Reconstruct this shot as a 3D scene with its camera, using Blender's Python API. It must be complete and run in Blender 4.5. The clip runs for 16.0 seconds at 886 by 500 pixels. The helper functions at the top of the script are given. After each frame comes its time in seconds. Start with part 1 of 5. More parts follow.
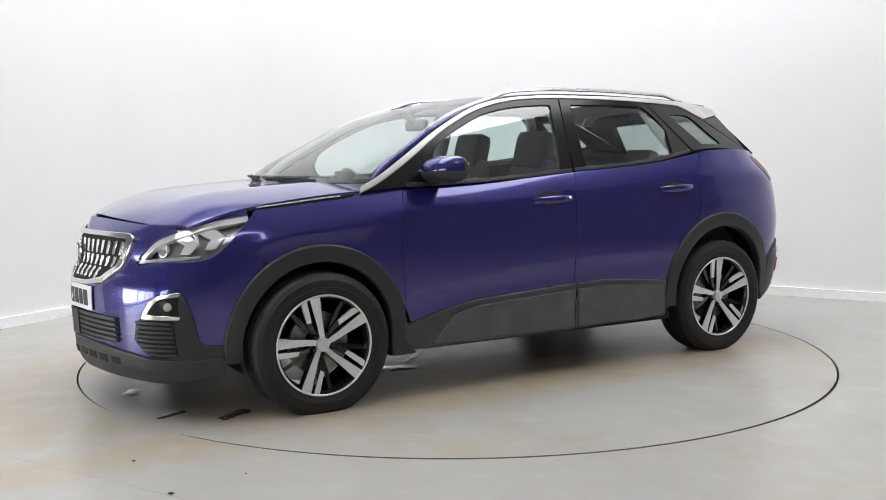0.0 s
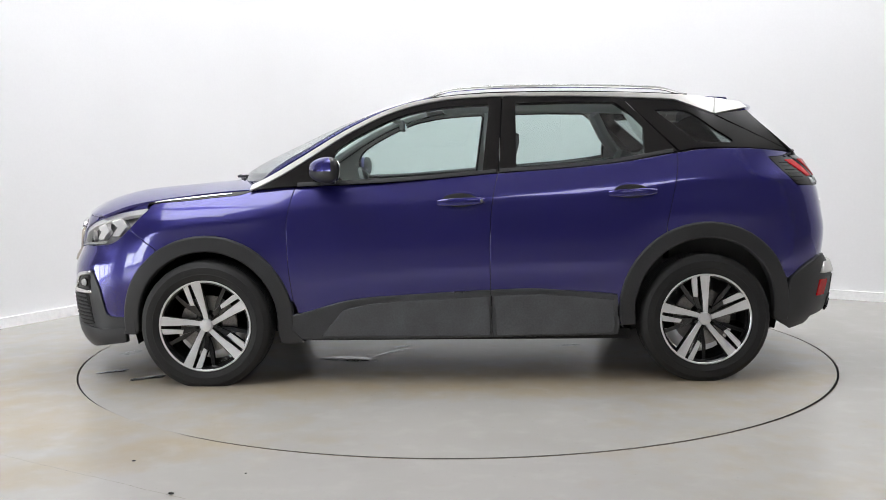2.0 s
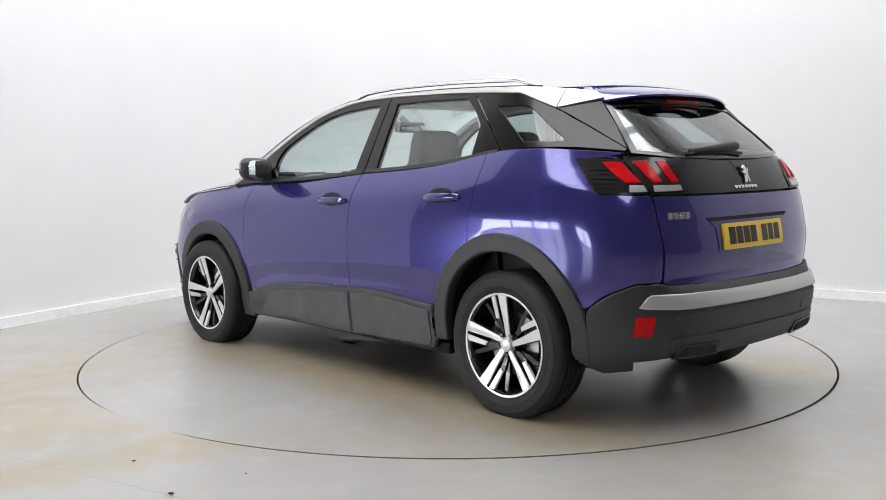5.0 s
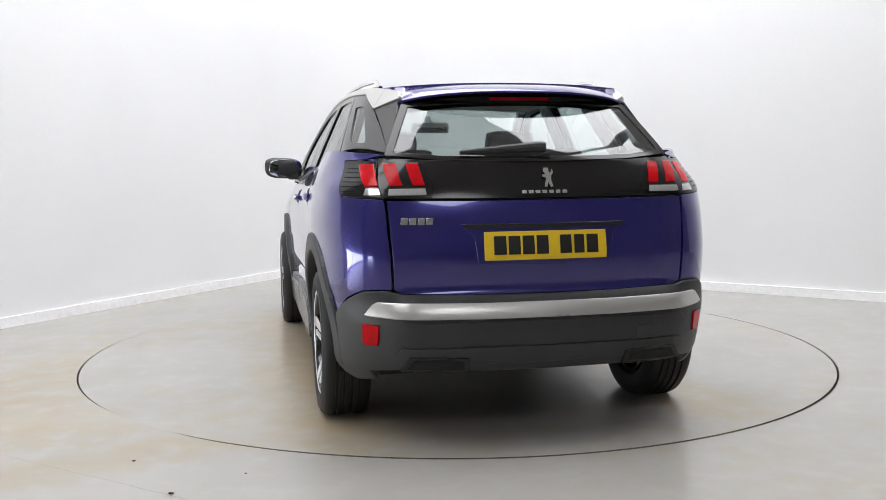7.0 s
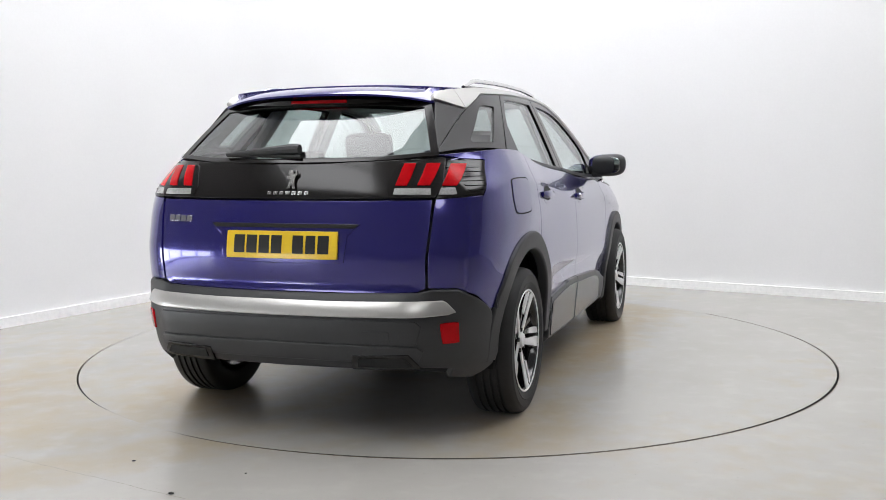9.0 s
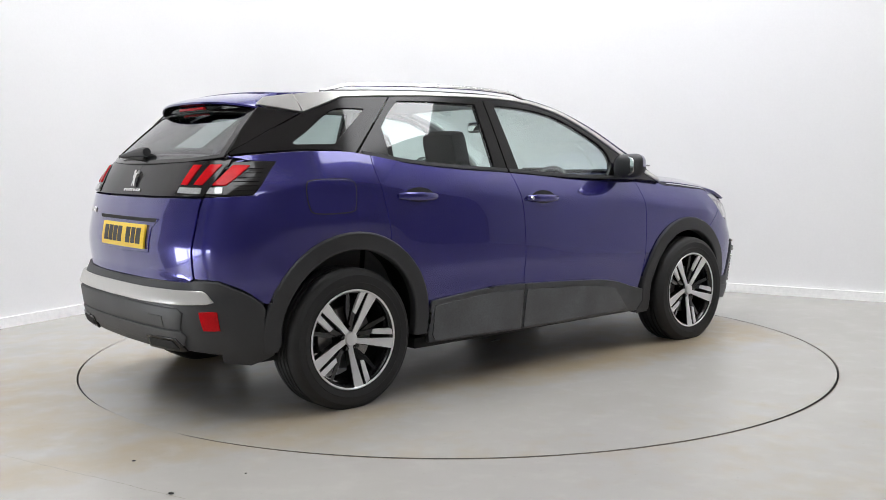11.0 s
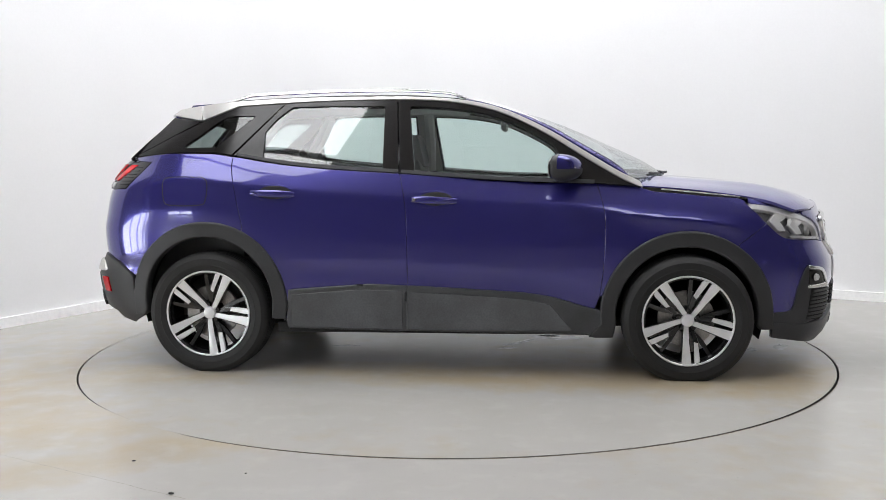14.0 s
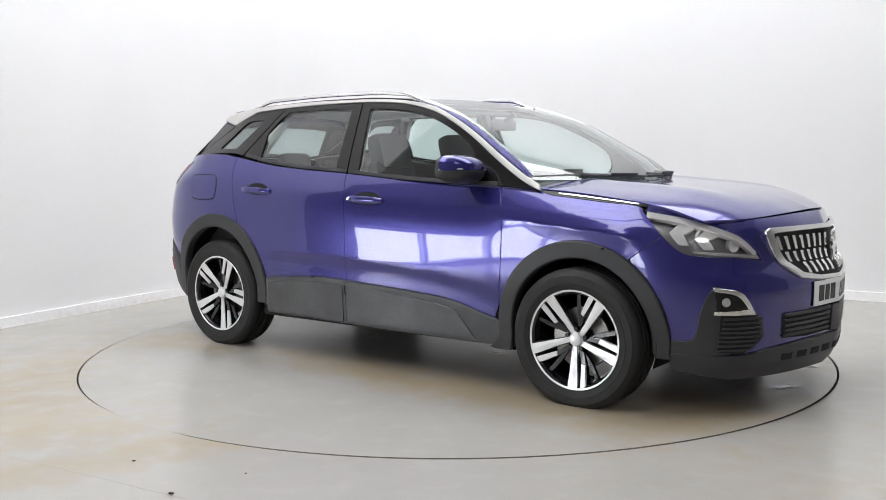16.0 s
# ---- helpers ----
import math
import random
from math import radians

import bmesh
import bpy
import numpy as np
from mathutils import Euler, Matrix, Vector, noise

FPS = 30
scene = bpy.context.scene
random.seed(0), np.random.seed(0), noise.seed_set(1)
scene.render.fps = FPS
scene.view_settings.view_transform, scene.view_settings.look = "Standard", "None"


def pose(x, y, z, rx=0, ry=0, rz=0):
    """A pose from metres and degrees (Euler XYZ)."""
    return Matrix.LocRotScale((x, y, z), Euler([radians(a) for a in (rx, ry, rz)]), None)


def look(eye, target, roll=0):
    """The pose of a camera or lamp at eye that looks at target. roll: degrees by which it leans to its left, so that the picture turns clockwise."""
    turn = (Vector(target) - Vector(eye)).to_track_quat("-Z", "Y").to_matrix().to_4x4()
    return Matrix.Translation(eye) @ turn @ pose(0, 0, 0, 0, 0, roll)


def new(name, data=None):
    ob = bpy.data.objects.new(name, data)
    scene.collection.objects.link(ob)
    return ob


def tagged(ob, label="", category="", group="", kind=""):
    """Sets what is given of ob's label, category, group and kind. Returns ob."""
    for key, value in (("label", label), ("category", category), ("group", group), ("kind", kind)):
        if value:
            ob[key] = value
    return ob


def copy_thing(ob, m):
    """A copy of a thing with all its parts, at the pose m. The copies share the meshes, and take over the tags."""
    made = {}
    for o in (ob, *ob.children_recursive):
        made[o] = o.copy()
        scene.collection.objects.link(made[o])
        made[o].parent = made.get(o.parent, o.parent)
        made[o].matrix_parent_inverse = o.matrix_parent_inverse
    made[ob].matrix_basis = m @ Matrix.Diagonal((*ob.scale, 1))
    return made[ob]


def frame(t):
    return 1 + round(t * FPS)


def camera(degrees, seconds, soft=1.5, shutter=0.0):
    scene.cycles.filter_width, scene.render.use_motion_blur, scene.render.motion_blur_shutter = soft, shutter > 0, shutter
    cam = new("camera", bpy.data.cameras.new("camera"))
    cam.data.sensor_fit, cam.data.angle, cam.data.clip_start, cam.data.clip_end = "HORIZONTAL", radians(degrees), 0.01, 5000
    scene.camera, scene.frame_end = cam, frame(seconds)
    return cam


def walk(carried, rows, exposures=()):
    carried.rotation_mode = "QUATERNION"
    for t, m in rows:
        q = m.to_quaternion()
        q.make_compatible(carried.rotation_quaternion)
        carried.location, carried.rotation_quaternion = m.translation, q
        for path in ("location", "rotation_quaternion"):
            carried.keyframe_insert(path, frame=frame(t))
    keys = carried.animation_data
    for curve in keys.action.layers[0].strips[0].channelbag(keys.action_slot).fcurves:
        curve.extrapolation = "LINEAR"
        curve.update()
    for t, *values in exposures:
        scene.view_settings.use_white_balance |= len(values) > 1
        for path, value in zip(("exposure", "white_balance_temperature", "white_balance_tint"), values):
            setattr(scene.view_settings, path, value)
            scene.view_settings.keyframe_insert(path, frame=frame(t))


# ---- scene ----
from mathutils import geometry

cam = camera(50.28, 16.0, soft=.7)
EYE = Vector((0, -6.0, 1.212))
CAM = look(EYE, EYE + Vector((-0.01247, 0.99520, -0.09710)), -0.524)
walk(cam, [(0, CAM), (16, CAM)])


def turn_at(t):
    """The turntable's angle in degrees."""
    return -148.996 - 15.4641 * t - .00146 * (t - 8) ** 2


# ---- light ----
world = bpy.data.worlds.new("world")
scene.world = world
world.use_nodes = True
sky = world.node_tree.nodes.new("ShaderNodeTexSky")
sky.sky_type, sky.sun_disc, sky.sun_elevation, sky.sun_rotation = "NISHITA", False, radians(40), radians(200)
world.node_tree.links.new(sky.outputs[0], world.node_tree.nodes["Background"].inputs[0])
world.node_tree.nodes["Background"].inputs[1].default_value = 0.12
scene.view_settings.exposure = -0.03


# ---- materials ----
def material(name, base, rough=.5, metal=0.0, coat=0.0, grain=0.0, scale=40.0, bump=0.0, mottle=0.0, mottle_scale=3.0, spec=.5):
    """A surface with two scales of colour variation, and fine relief."""
    m = bpy.data.materials.new(name)
    m.use_nodes = True
    nt = m.node_tree
    b = nt.nodes["Principled BSDF"]
    b.inputs["Base Color"].default_value = (*base, 1)
    b.inputs["Roughness"].default_value, b.inputs["Metallic"].default_value = rough, metal
    b.inputs["Coat Weight"].default_value, b.inputs["Coat Roughness"].default_value = coat, .02
    b.inputs["Specular IOR Level"].default_value = spec
    if grain or bump or mottle:
        co = nt.nodes.new("ShaderNodeTexCoord")
        fine, broad = nt.nodes.new("ShaderNodeTexNoise"), nt.nodes.new("ShaderNodeTexNoise")
        fine.inputs["Scale"].default_value, broad.inputs["Scale"].default_value = scale, mottle_scale
        fine.inputs["Detail"].default_value = broad.inputs["Detail"].default_value = 6
        for n in (fine, broad):
            nt.links.new(co.outputs["Object"], n.inputs["Vector"])
        last = None
        for n, amount in ((fine, grain), (broad, mottle)):
            ramp = nt.nodes.new("ShaderNodeMapRange")
            ramp.inputs["From Min"].default_value, ramp.inputs["From Max"].default_value = .3, .7
            ramp.inputs["To Min"].default_value, ramp.inputs["To Max"].default_value = 1 - amount, 1 + amount
            nt.links.new(n.outputs["Fac"], ramp.inputs["Value"])
            if last is None:
                last = ramp.outputs[0]
            else:
                mul = nt.nodes.new("ShaderNodeMath")
                mul.operation = "MULTIPLY"
                nt.links.new(last, mul.inputs[0])
                nt.links.new(ramp.outputs[0], mul.inputs[1])
                last = mul.outputs[0]
        tint = nt.nodes.new("ShaderNodeVectorMath")
        tint.operation = "SCALE"
        tint.inputs[0].default_value = base
        nt.links.new(last, tint.inputs["Scale"])
        nt.links.new(tint.outputs[0], b.inputs["Base Color"])
        if bump:
            bp = nt.nodes.new("ShaderNodeBump")
            bp.inputs["Strength"].default_value, bp.inputs["Distance"].default_value = bump, .002
            nt.links.new(fine.outputs["Fac"], bp.inputs["Height"])
            nt.links.new(bp.outputs[0], b.inputs["Normal"])
    return m


def glass(name, tint, gloss=1.0):
    """A thin pane: tinted see-through, with a mirror gloss that grows at a slant."""
    m = bpy.data.materials.new(name)
    m.use_nodes = True
    nt = m.node_tree
    nt.nodes.remove(nt.nodes["Principled BSDF"])
    clear, shine, mix, facing, power, scale = (nt.nodes.new("ShaderNode" + n) for n in ("BsdfTransparent", "BsdfGlossy", "MixShader", "LayerWeight", "Math", "Math"))
    clear.inputs[0].default_value = (*tint, 1)
    shine.inputs["Roughness"].default_value = .015
    facing.inputs["Blend"].default_value = .5
    power.operation, scale.operation = "POWER", "MULTIPLY_ADD"
    power.inputs[1].default_value = 3.6
    scale.inputs[1].default_value, scale.inputs[2].default_value = .80 * min(1, gloss), .075 * gloss
    nt.links.new(facing.outputs["Facing"], power.inputs[0])
    nt.links.new(power.outputs[0], scale.inputs[0])
    nt.links.new(scale.outputs[0], mix.inputs[0])
    nt.links.new(clear.outputs[0], mix.inputs[1])
    nt.links.new(shine.outputs[0], mix.inputs[2])
    nt.links.new(mix.outputs[0], nt.nodes["Material Output"].inputs[0])
    return m


def glow(name, colour, strength):
    m = bpy.data.materials.new(name)
    m.use_nodes = True
    b = m.node_tree.nodes["Principled BSDF"]
    b.inputs["Base Color"].default_value = (*colour, 1)
    b.inputs["Emission Color"].default_value = (*colour, 1)
    b.inputs["Emission Strength"].default_value = strength
    return m


PAINT = material("blue_metallic_paint", (.0268, .0228, .190), .22, .50, 1.0, grain=.05, scale=900)
PAINT.node_tree.nodes["Principled BSDF"].inputs["Coat IOR"].default_value = 1.55
BLACK_GLOSS = material("gloss_black_trim", (.010, .009, .009), .14, 0, 0, spec=.4)
PLASTIC = material("textured_black_plastic", (.028, .029, .031), .48, grain=.22, scale=260, bump=.25, mottle=.14, mottle_scale=4)
CLAD = material("worn_grey_black_plastic", (.046, .048, .052), .34, grain=.2, scale=220, bump=.2, mottle=.25, mottle_scale=5)
CLAD_SMOOTH = material("smooth_black_plastic", (.060, .065, .072), .19, grain=.15, scale=120, mottle=.18, mottle_scale=6, spec=.8)
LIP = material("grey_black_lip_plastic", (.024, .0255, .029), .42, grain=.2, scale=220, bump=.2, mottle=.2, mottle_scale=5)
# black parts and underside, and the flat sheets that stand for shade
DARK = material("dark_underside_and_shade", (.008, .008, .008), .8, grain=.3, scale=60)
CHROME = material("satin_chrome", (.78, .78, .77), .16, 1.0, grain=.03, scale=200)
SILVER = material("silver_trim", (.62, .61, .59), .34, .80, .2, grain=.03, scale=200)
RUBBER = material("tyre_rubber", (.010, .010, .0105), .62, grain=.25, scale=180, bump=.3, mottle=.2, mottle_scale=8)
ALLOY = material("machined_alloy", (.78, .78, .79), .30, .35, .3, grain=.04, scale=300)
ALLOY_BLACK = material("black_alloy", (.010, .010, .011), .22, .2, .6, grain=.1, scale=90)
STEEL = material("brake_steel", (.30, .29, .28), .38, .9, grain=.2, scale=120)
CLOTH = material("dark_seat_cloth", (.12, .12, .122), .9, grain=.3, scale=420, bump=.4, mottle=.1)
CABIN = material("dark_cabin_plastic", (.14, .14, .14), .65, grain=.15, scale=300, bump=.2)
LINING = material("grey_window_lining", (.42, .43, .41), .8, grain=.06, scale=300, bump=.2)
LINER = material("pale_headliner", (.74, .75, .74), .9, grain=.06, scale=300, bump=.2)
RED = material("red_lamp_plastic", (.48, .004, .008), .15, 0, 0, grain=.12, scale=160, spec=.14, mottle=.2, mottle_scale=14)
SMOKE = material("smoked_lamp_plastic", (.010, .009, .009), .10, 0, 0, spec=.35)
WHITE_LENS = material("clear_lamp_plastic", (.45, .45, .45), .12, .3, 1.0, grain=.15, scale=120)
REFLECTOR = material("lamp_reflector", (.90, .90, .90), .10, .45)
LAMP_GREY = material("lamp_housing", (.42, .42, .43), .20, .6, grain=.1, scale=90)
PLATE_YELLOW = material("yellow_plate", (.86, .58, .02), .35, 0, .4, grain=.03, scale=90)
PLATE_WHITE = material("white_plate", (.86, .87, .88), .35, 0, .4, grain=.03, scale=90)
PLATE_BLACK = material("plate_characters", (.012, .012, .012), .4)
WINDOW = glass("tinted_car_glass", (.80, .90, .88), 1.6)
PRIVACY = glass("dark_car_glass", (.52, .58, .57), 1.2)
SCREEN = glass("windscreen_glass", (.86, .94, .92), 1.9)
LENS = glass("clear_lamp_cover", (.97, .97, .97), .6)
MIRROR = material("mirror_glass", (.85, .86, .86), .01, 1.0)
WALL = material("white_wall_paint", (.83, .83, .833), .6, grain=.010, scale=60, bump=.05, mottle=.018, mottle_scale=.8)
SKIRT = material("white_skirting_paint", (.86, .855, .85), .45, grain=.05, scale=30)
GROOVE = material("dark_steel_edge", (.015, .014, .013), .5, .3, grain=.2, scale=40)
BRUSHED = material("rusty_steel_lip", (.16, .13, .10), .45, .7, grain=.3, scale=70)
# for the unseen walls: dark so that the car's paint mirrors little light
DIM_WALL = material("unseen_dark_wall", (.150, .147, .145), .8, grain=.12, scale=25, bump=.2, mottle=.15, mottle_scale=1.2)
CEILING = material("white_ceiling_paint", (.74, .74, .74), .8, grain=.02, scale=20)
PANEL = glow("ceiling_light_diffuser", (.990, .997, 1.020), 5.4)
DAY = glow("bright_daylight_outside", (.93, .97, 1.0), 10.0)


# where dust and dried mud have gathered: centre, half sizes, turn and strength of each patch
DUST = {False: [(-2.6, -1.7, 2.0, 1.7, 20, .85), (-1.5, -2.3, 1.2, .35, 30, .8)],
        True: [(.1, .95, 2.0, .50, 3, 1.15), (.3, -.82, 1.9, .42, -4, 1.25), (1.65, .75, .55, .7, 20, .9), (1.75, -.7, .55, .7, -20, 1.0), (-1.5, .9, .7, .4, 0, .8), (-1.5, -.9, .7, .4, 0, .9)]}


def floor_material(name, seed):
    """Grey resin floor, glossy in places, with tan dust stains and scuffs."""
    m = bpy.data.materials.new(name)
    m.use_nodes = True
    nt = m.node_tree
    b = nt.nodes["Principled BSDF"]
    co = nt.nodes.new("ShaderNodeTexCoord")
    def noise_at(scale, detail, shift):
        mp, n = nt.nodes.new("ShaderNodeMapping"), nt.nodes.new("ShaderNodeTexNoise")
        mp.inputs["Location"].default_value = (seed + shift, shift * 2.3, 0)
        n.inputs["Scale"].default_value, n.inputs["Detail"].default_value = scale, detail
        nt.links.new(co.outputs["Object"], mp.inputs["Vector"])
        nt.links.new(mp.outputs[0], n.inputs["Vector"])
        return n.outputs["Fac"]
    def ranged(value, lo, hi, a, c):
        r = nt.nodes.new("ShaderNodeMapRange")
        for k, v in zip(("From Min", "From Max", "To Min", "To Max"), (lo, hi, a, c)):
            r.inputs[k].default_value = v
        nt.links.new(value, r.inputs["Value"])
        return r.outputs[0]
    def mixed(fac, a, c):
        x = nt.nodes.new("ShaderNodeMix")
        x.data_type = "RGBA"
        for sock, v in ((x.inputs[6], a), (x.inputs[7], c)):
            if isinstance(v, tuple):
                sock.default_value = (*v, 1)
            else:
                nt.links.new(v, sock)
        nt.links.new(fac, x.inputs[0])
        return x.outputs[2]
    cloud = ranged(noise_at(.42, 1.5, 3.0), .42, .72, 0, .8)
    grime = ranged(noise_at(1.7, 3, 9.0), .40, .85, 0, .30)
    speck = ranged(noise_at(75, 2, 1.0), .70, .76, 0, .35)
    # dust gathers in patches, broken up by two scales of noise
    fine = ranged(noise_at(5.5, 6, 4.0), .30, .70, -.30, .30)
    total = None
    for px, py, sx, sy, turn, strength in DUST[seed > 0]:
        patch, ball = nt.nodes.new("ShaderNodeMapping"), nt.nodes.new("ShaderNodeTexGradient")
        patch.vector_type, ball.gradient_type = "TEXTURE", "SPHERICAL"
        patch.inputs["Location"].default_value, patch.inputs["Scale"].default_value = (px, py, 0), (sx, sy, 50)
        patch.inputs["Rotation"].default_value = (0, 0, radians(turn))
        nt.links.new(co.outputs["Object"], patch.inputs["Vector"])
        nt.links.new(patch.outputs[0], ball.inputs["Vector"])
        amount = ranged(ball.outputs["Fac"], 0, .75, 0, strength)
        if total is not None:
            add = nt.nodes.new("ShaderNodeMath")
            add.operation = "MAXIMUM"
            nt.links.new(total, add.inputs[0])
            nt.links.new(amount, add.inputs[1])
            amount = add.outputs[0]
        total = amount
    for extra in (cloud, fine):
        add = nt.nodes.new("ShaderNodeMath")
        nt.links.new(total, add.inputs[0])
        nt.links.new(extra, add.inputs[1])
        total = add.outputs[0]
    tan = ranged(total, .18, 1.35, 0, 1)
    col = mixed(tan, (.385, .368, .348), (.385, .312, .215))
    col = mixed(grime, col, (.27, .26, .24))
    col = mixed(speck, col, (.16, .15, .14))
    smear = ranged(noise_at(7.5, 7, 5.0), .52, .70, 0, .16)
    col = mixed(smear, col, (.50, .48, .45))
    nt.links.new(col, b.inputs["Base Color"])
    b.inputs["Roughness"].default_value = .27
    b.inputs["Specular IOR Level"].default_value = .45
    bp = nt.nodes.new("ShaderNodeBump")
    bp.inputs["Strength"].default_value, bp.inputs["Distance"].default_value = .05, .0006
    nt.links.new(noise_at(260, 2, 2.0), bp.inputs["Height"])
    nt.links.new(bp.outputs[0], b.inputs["Normal"])
    return m


FLOOR = floor_material("grey_resin_floor", 0)
DISC = floor_material("grey_turntable_top", 7)
WET = material("drying_water_mark", (.40, .39, .375), .13, grain=.25, scale=30, mottle=.3, mottle_scale=9, spec=.9)
JOINT = material("dusty_floor_joint", (.22, .20, .17), .7, grain=.3, scale=40)
OIL = material("dark_oil_mark", (.07, .066, .06), .25, grain=.3, scale=25)


# ---- mesh helpers ----
def link(name, bm, mat, parent=None, label="", smooth=True):
    me = bpy.data.meshes.new(name)
    bmesh.ops.recalc_face_normals(bm, faces=bm.faces)
    bm.to_mesh(me)
    bm.free()
    for m in (mat if isinstance(mat, (list, tuple)) else (mat,)):
        me.materials.append(m)
    if smooth:
        me.polygons.foreach_set("use_smooth", [True] * len(me.polygons))
        me.set_sharp_from_angle(angle=radians(35))
    ob = new(name, me)
    if parent:
        ob.parent = parent
    return tagged(ob, label) if label else ob


def part(name, bm, mat, parent, label="", smooth=True):
    return link(name, bm, mat, parent, label, smooth)


def box(bm, x0, x1, y0, y1, z0, z1, bevel=0.0):
    new_verts = bmesh.ops.create_cube(bm, size=1)["verts"]
    for v in new_verts:
        v.co = Vector((x0 + (v.co.x + .5) * (x1 - x0), y0 + (v.co.y + .5) * (y1 - y0), z0 + (v.co.z + .5) * (z1 - z0)))
    if bevel:
        edges = list({e for v in new_verts for e in v.link_edges})
        bmesh.ops.bevel(bm, geom=edges, offset=bevel, segments=2, affect="EDGES", profile=.6)
    return bm


def boxes(*spec, bevel=.0):
    bm = bmesh.new()
    for s in spec:
        box(bm, *s, bevel=bevel)
    return bm


def lathe(profile, n=64, axis="Y", bm=None):
    """Turns (radius, offset) pairs round an axis; the profile is closed."""
    bm = bm or bmesh.new()
    rings = []
    for i in range(n):
        a = 2 * math.pi * i / n
        ring = []
        for r, o in profile:
            c, s = r * math.cos(a), r * math.sin(a)
            ring.append(bm.verts.new((c, o, s) if axis == "Y" else (c, s, o) if axis == "Z" else (o, c, s)))
        rings.append(ring)
    k = len(profile)
    for i in range(n):
        p, q = rings[i], rings[(i + 1) % n]
        for j in range(k):
            bm.faces.new((p[j], q[j], q[(j + 1) % k], p[(j + 1) % k]))
    return bm


def tube(points, radius, n=10, bm=None, flat=1.0):
    """A round bar along points."""
    bm = bm or bmesh.new()
    pts = [Vector(p) for p in points]
    rings = []
    for i, p in enumerate(pts):
        d = (pts[min(i + 1, len(pts) - 1)] - pts[max(i - 1, 0)]).normalized()
        a = d.cross(Vector((0, 0, 1)))
        a = a.normalized() if a.length > 1e-4 else Vector((1, 0, 0))
        b = a.cross(d)
        r = radius[i] if isinstance(radius, (list, tuple)) else radius
        rings.append([bm.verts.new(p + a * r * math.cos(2 * math.pi * k / n) + b * r * flat * math.sin(2 * math.pi * k / n)) for k in range(n)])
    for p, q in zip(rings, rings[1:]):
        for k in range(n):
            bm.faces.new((p[k], p[(k + 1) % n], q[(k + 1) % n], q[k]))
    bm.faces.new(rings[0][::-1])
    bm.faces.new(rings[-1])
    return bm


def smooth_line(points, n=8):
    """A rounded open line through a few 2D points."""
    pts = [np.array(p, float) for p in points]
    out = []
    for i in range(len(pts) - 1):
        a, b, c, d = pts[max(i - 1, 0)], pts[i], pts[i + 1], pts[min(i + 2, len(pts) - 1)]
        for k in range(n):
            s = k / n
            out.append(tuple(.5 * (2 * b + (c - a) * s + (2 * a - 5 * b + 4 * c - d) * s * s + (3 * b - a - 3 * c + d) * s ** 3)))
    return out + [tuple(pts[-1])]


def dense(loop, gap=.03):
    out = []
    for a, b in zip(loop, loop[1:] + loop[:1]):
        d = math.hypot(b[0] - a[0], b[1] - a[1])
        if d < 1e-5:
            continue
        n = max(1, math.ceil(d / gap))
        out += [(a[0] + (b[0] - a[0]) * k / n, a[1] + (b[1] - a[1]) * k / n) for k in range(n)]
    return out


def signed_area(loop):
    return sum(a[0] * b[1] - b[0] * a[1] for a, b in zip(loop, loop[1:] + loop[:1])) / 2


def shrunk(loop, d):
    """The loop moved inward by d."""
    if d == 0:
        return loop
    s = 1 if signed_area(loop) > 0 else -1
    out = []
    n = len(loop)
    for i in range(n):
        a, b, c = loop[i - 1], loop[i], loop[(i + 1) % n]
        e, f = (b[0] - a[0], b[1] - a[1]), (c[0] - b[0], c[1] - b[1])
        le, lf = math.hypot(*e) or 1, math.hypot(*f) or 1
        nx, ny = -(e[1] / le + f[1] / lf), e[0] / le + f[0] / lf
        ln = math.hypot(nx, ny) or 1
        k = min(1.6, 2 / ln) if ln > .3 else 1
        out.append((b[0] + s * d * k * nx / ln, b[1] + s * d * k * ny / ln))
    return out


def inside(p, loop):
    x, y = p
    hit = False
    for (ax, ay), (bx, by) in zip(loop, loop[1:] + loop[:1]):
        if (ay > y) != (by > y) and x < (bx - ax) * (y - ay) / (by - ay) + ax:
            hit = not hit
    return hit


def near_edge(p, loop, d):
    return any((a[0] - p[0]) ** 2 + (a[1] - p[1]) ** 2 < d * d for a in loop)


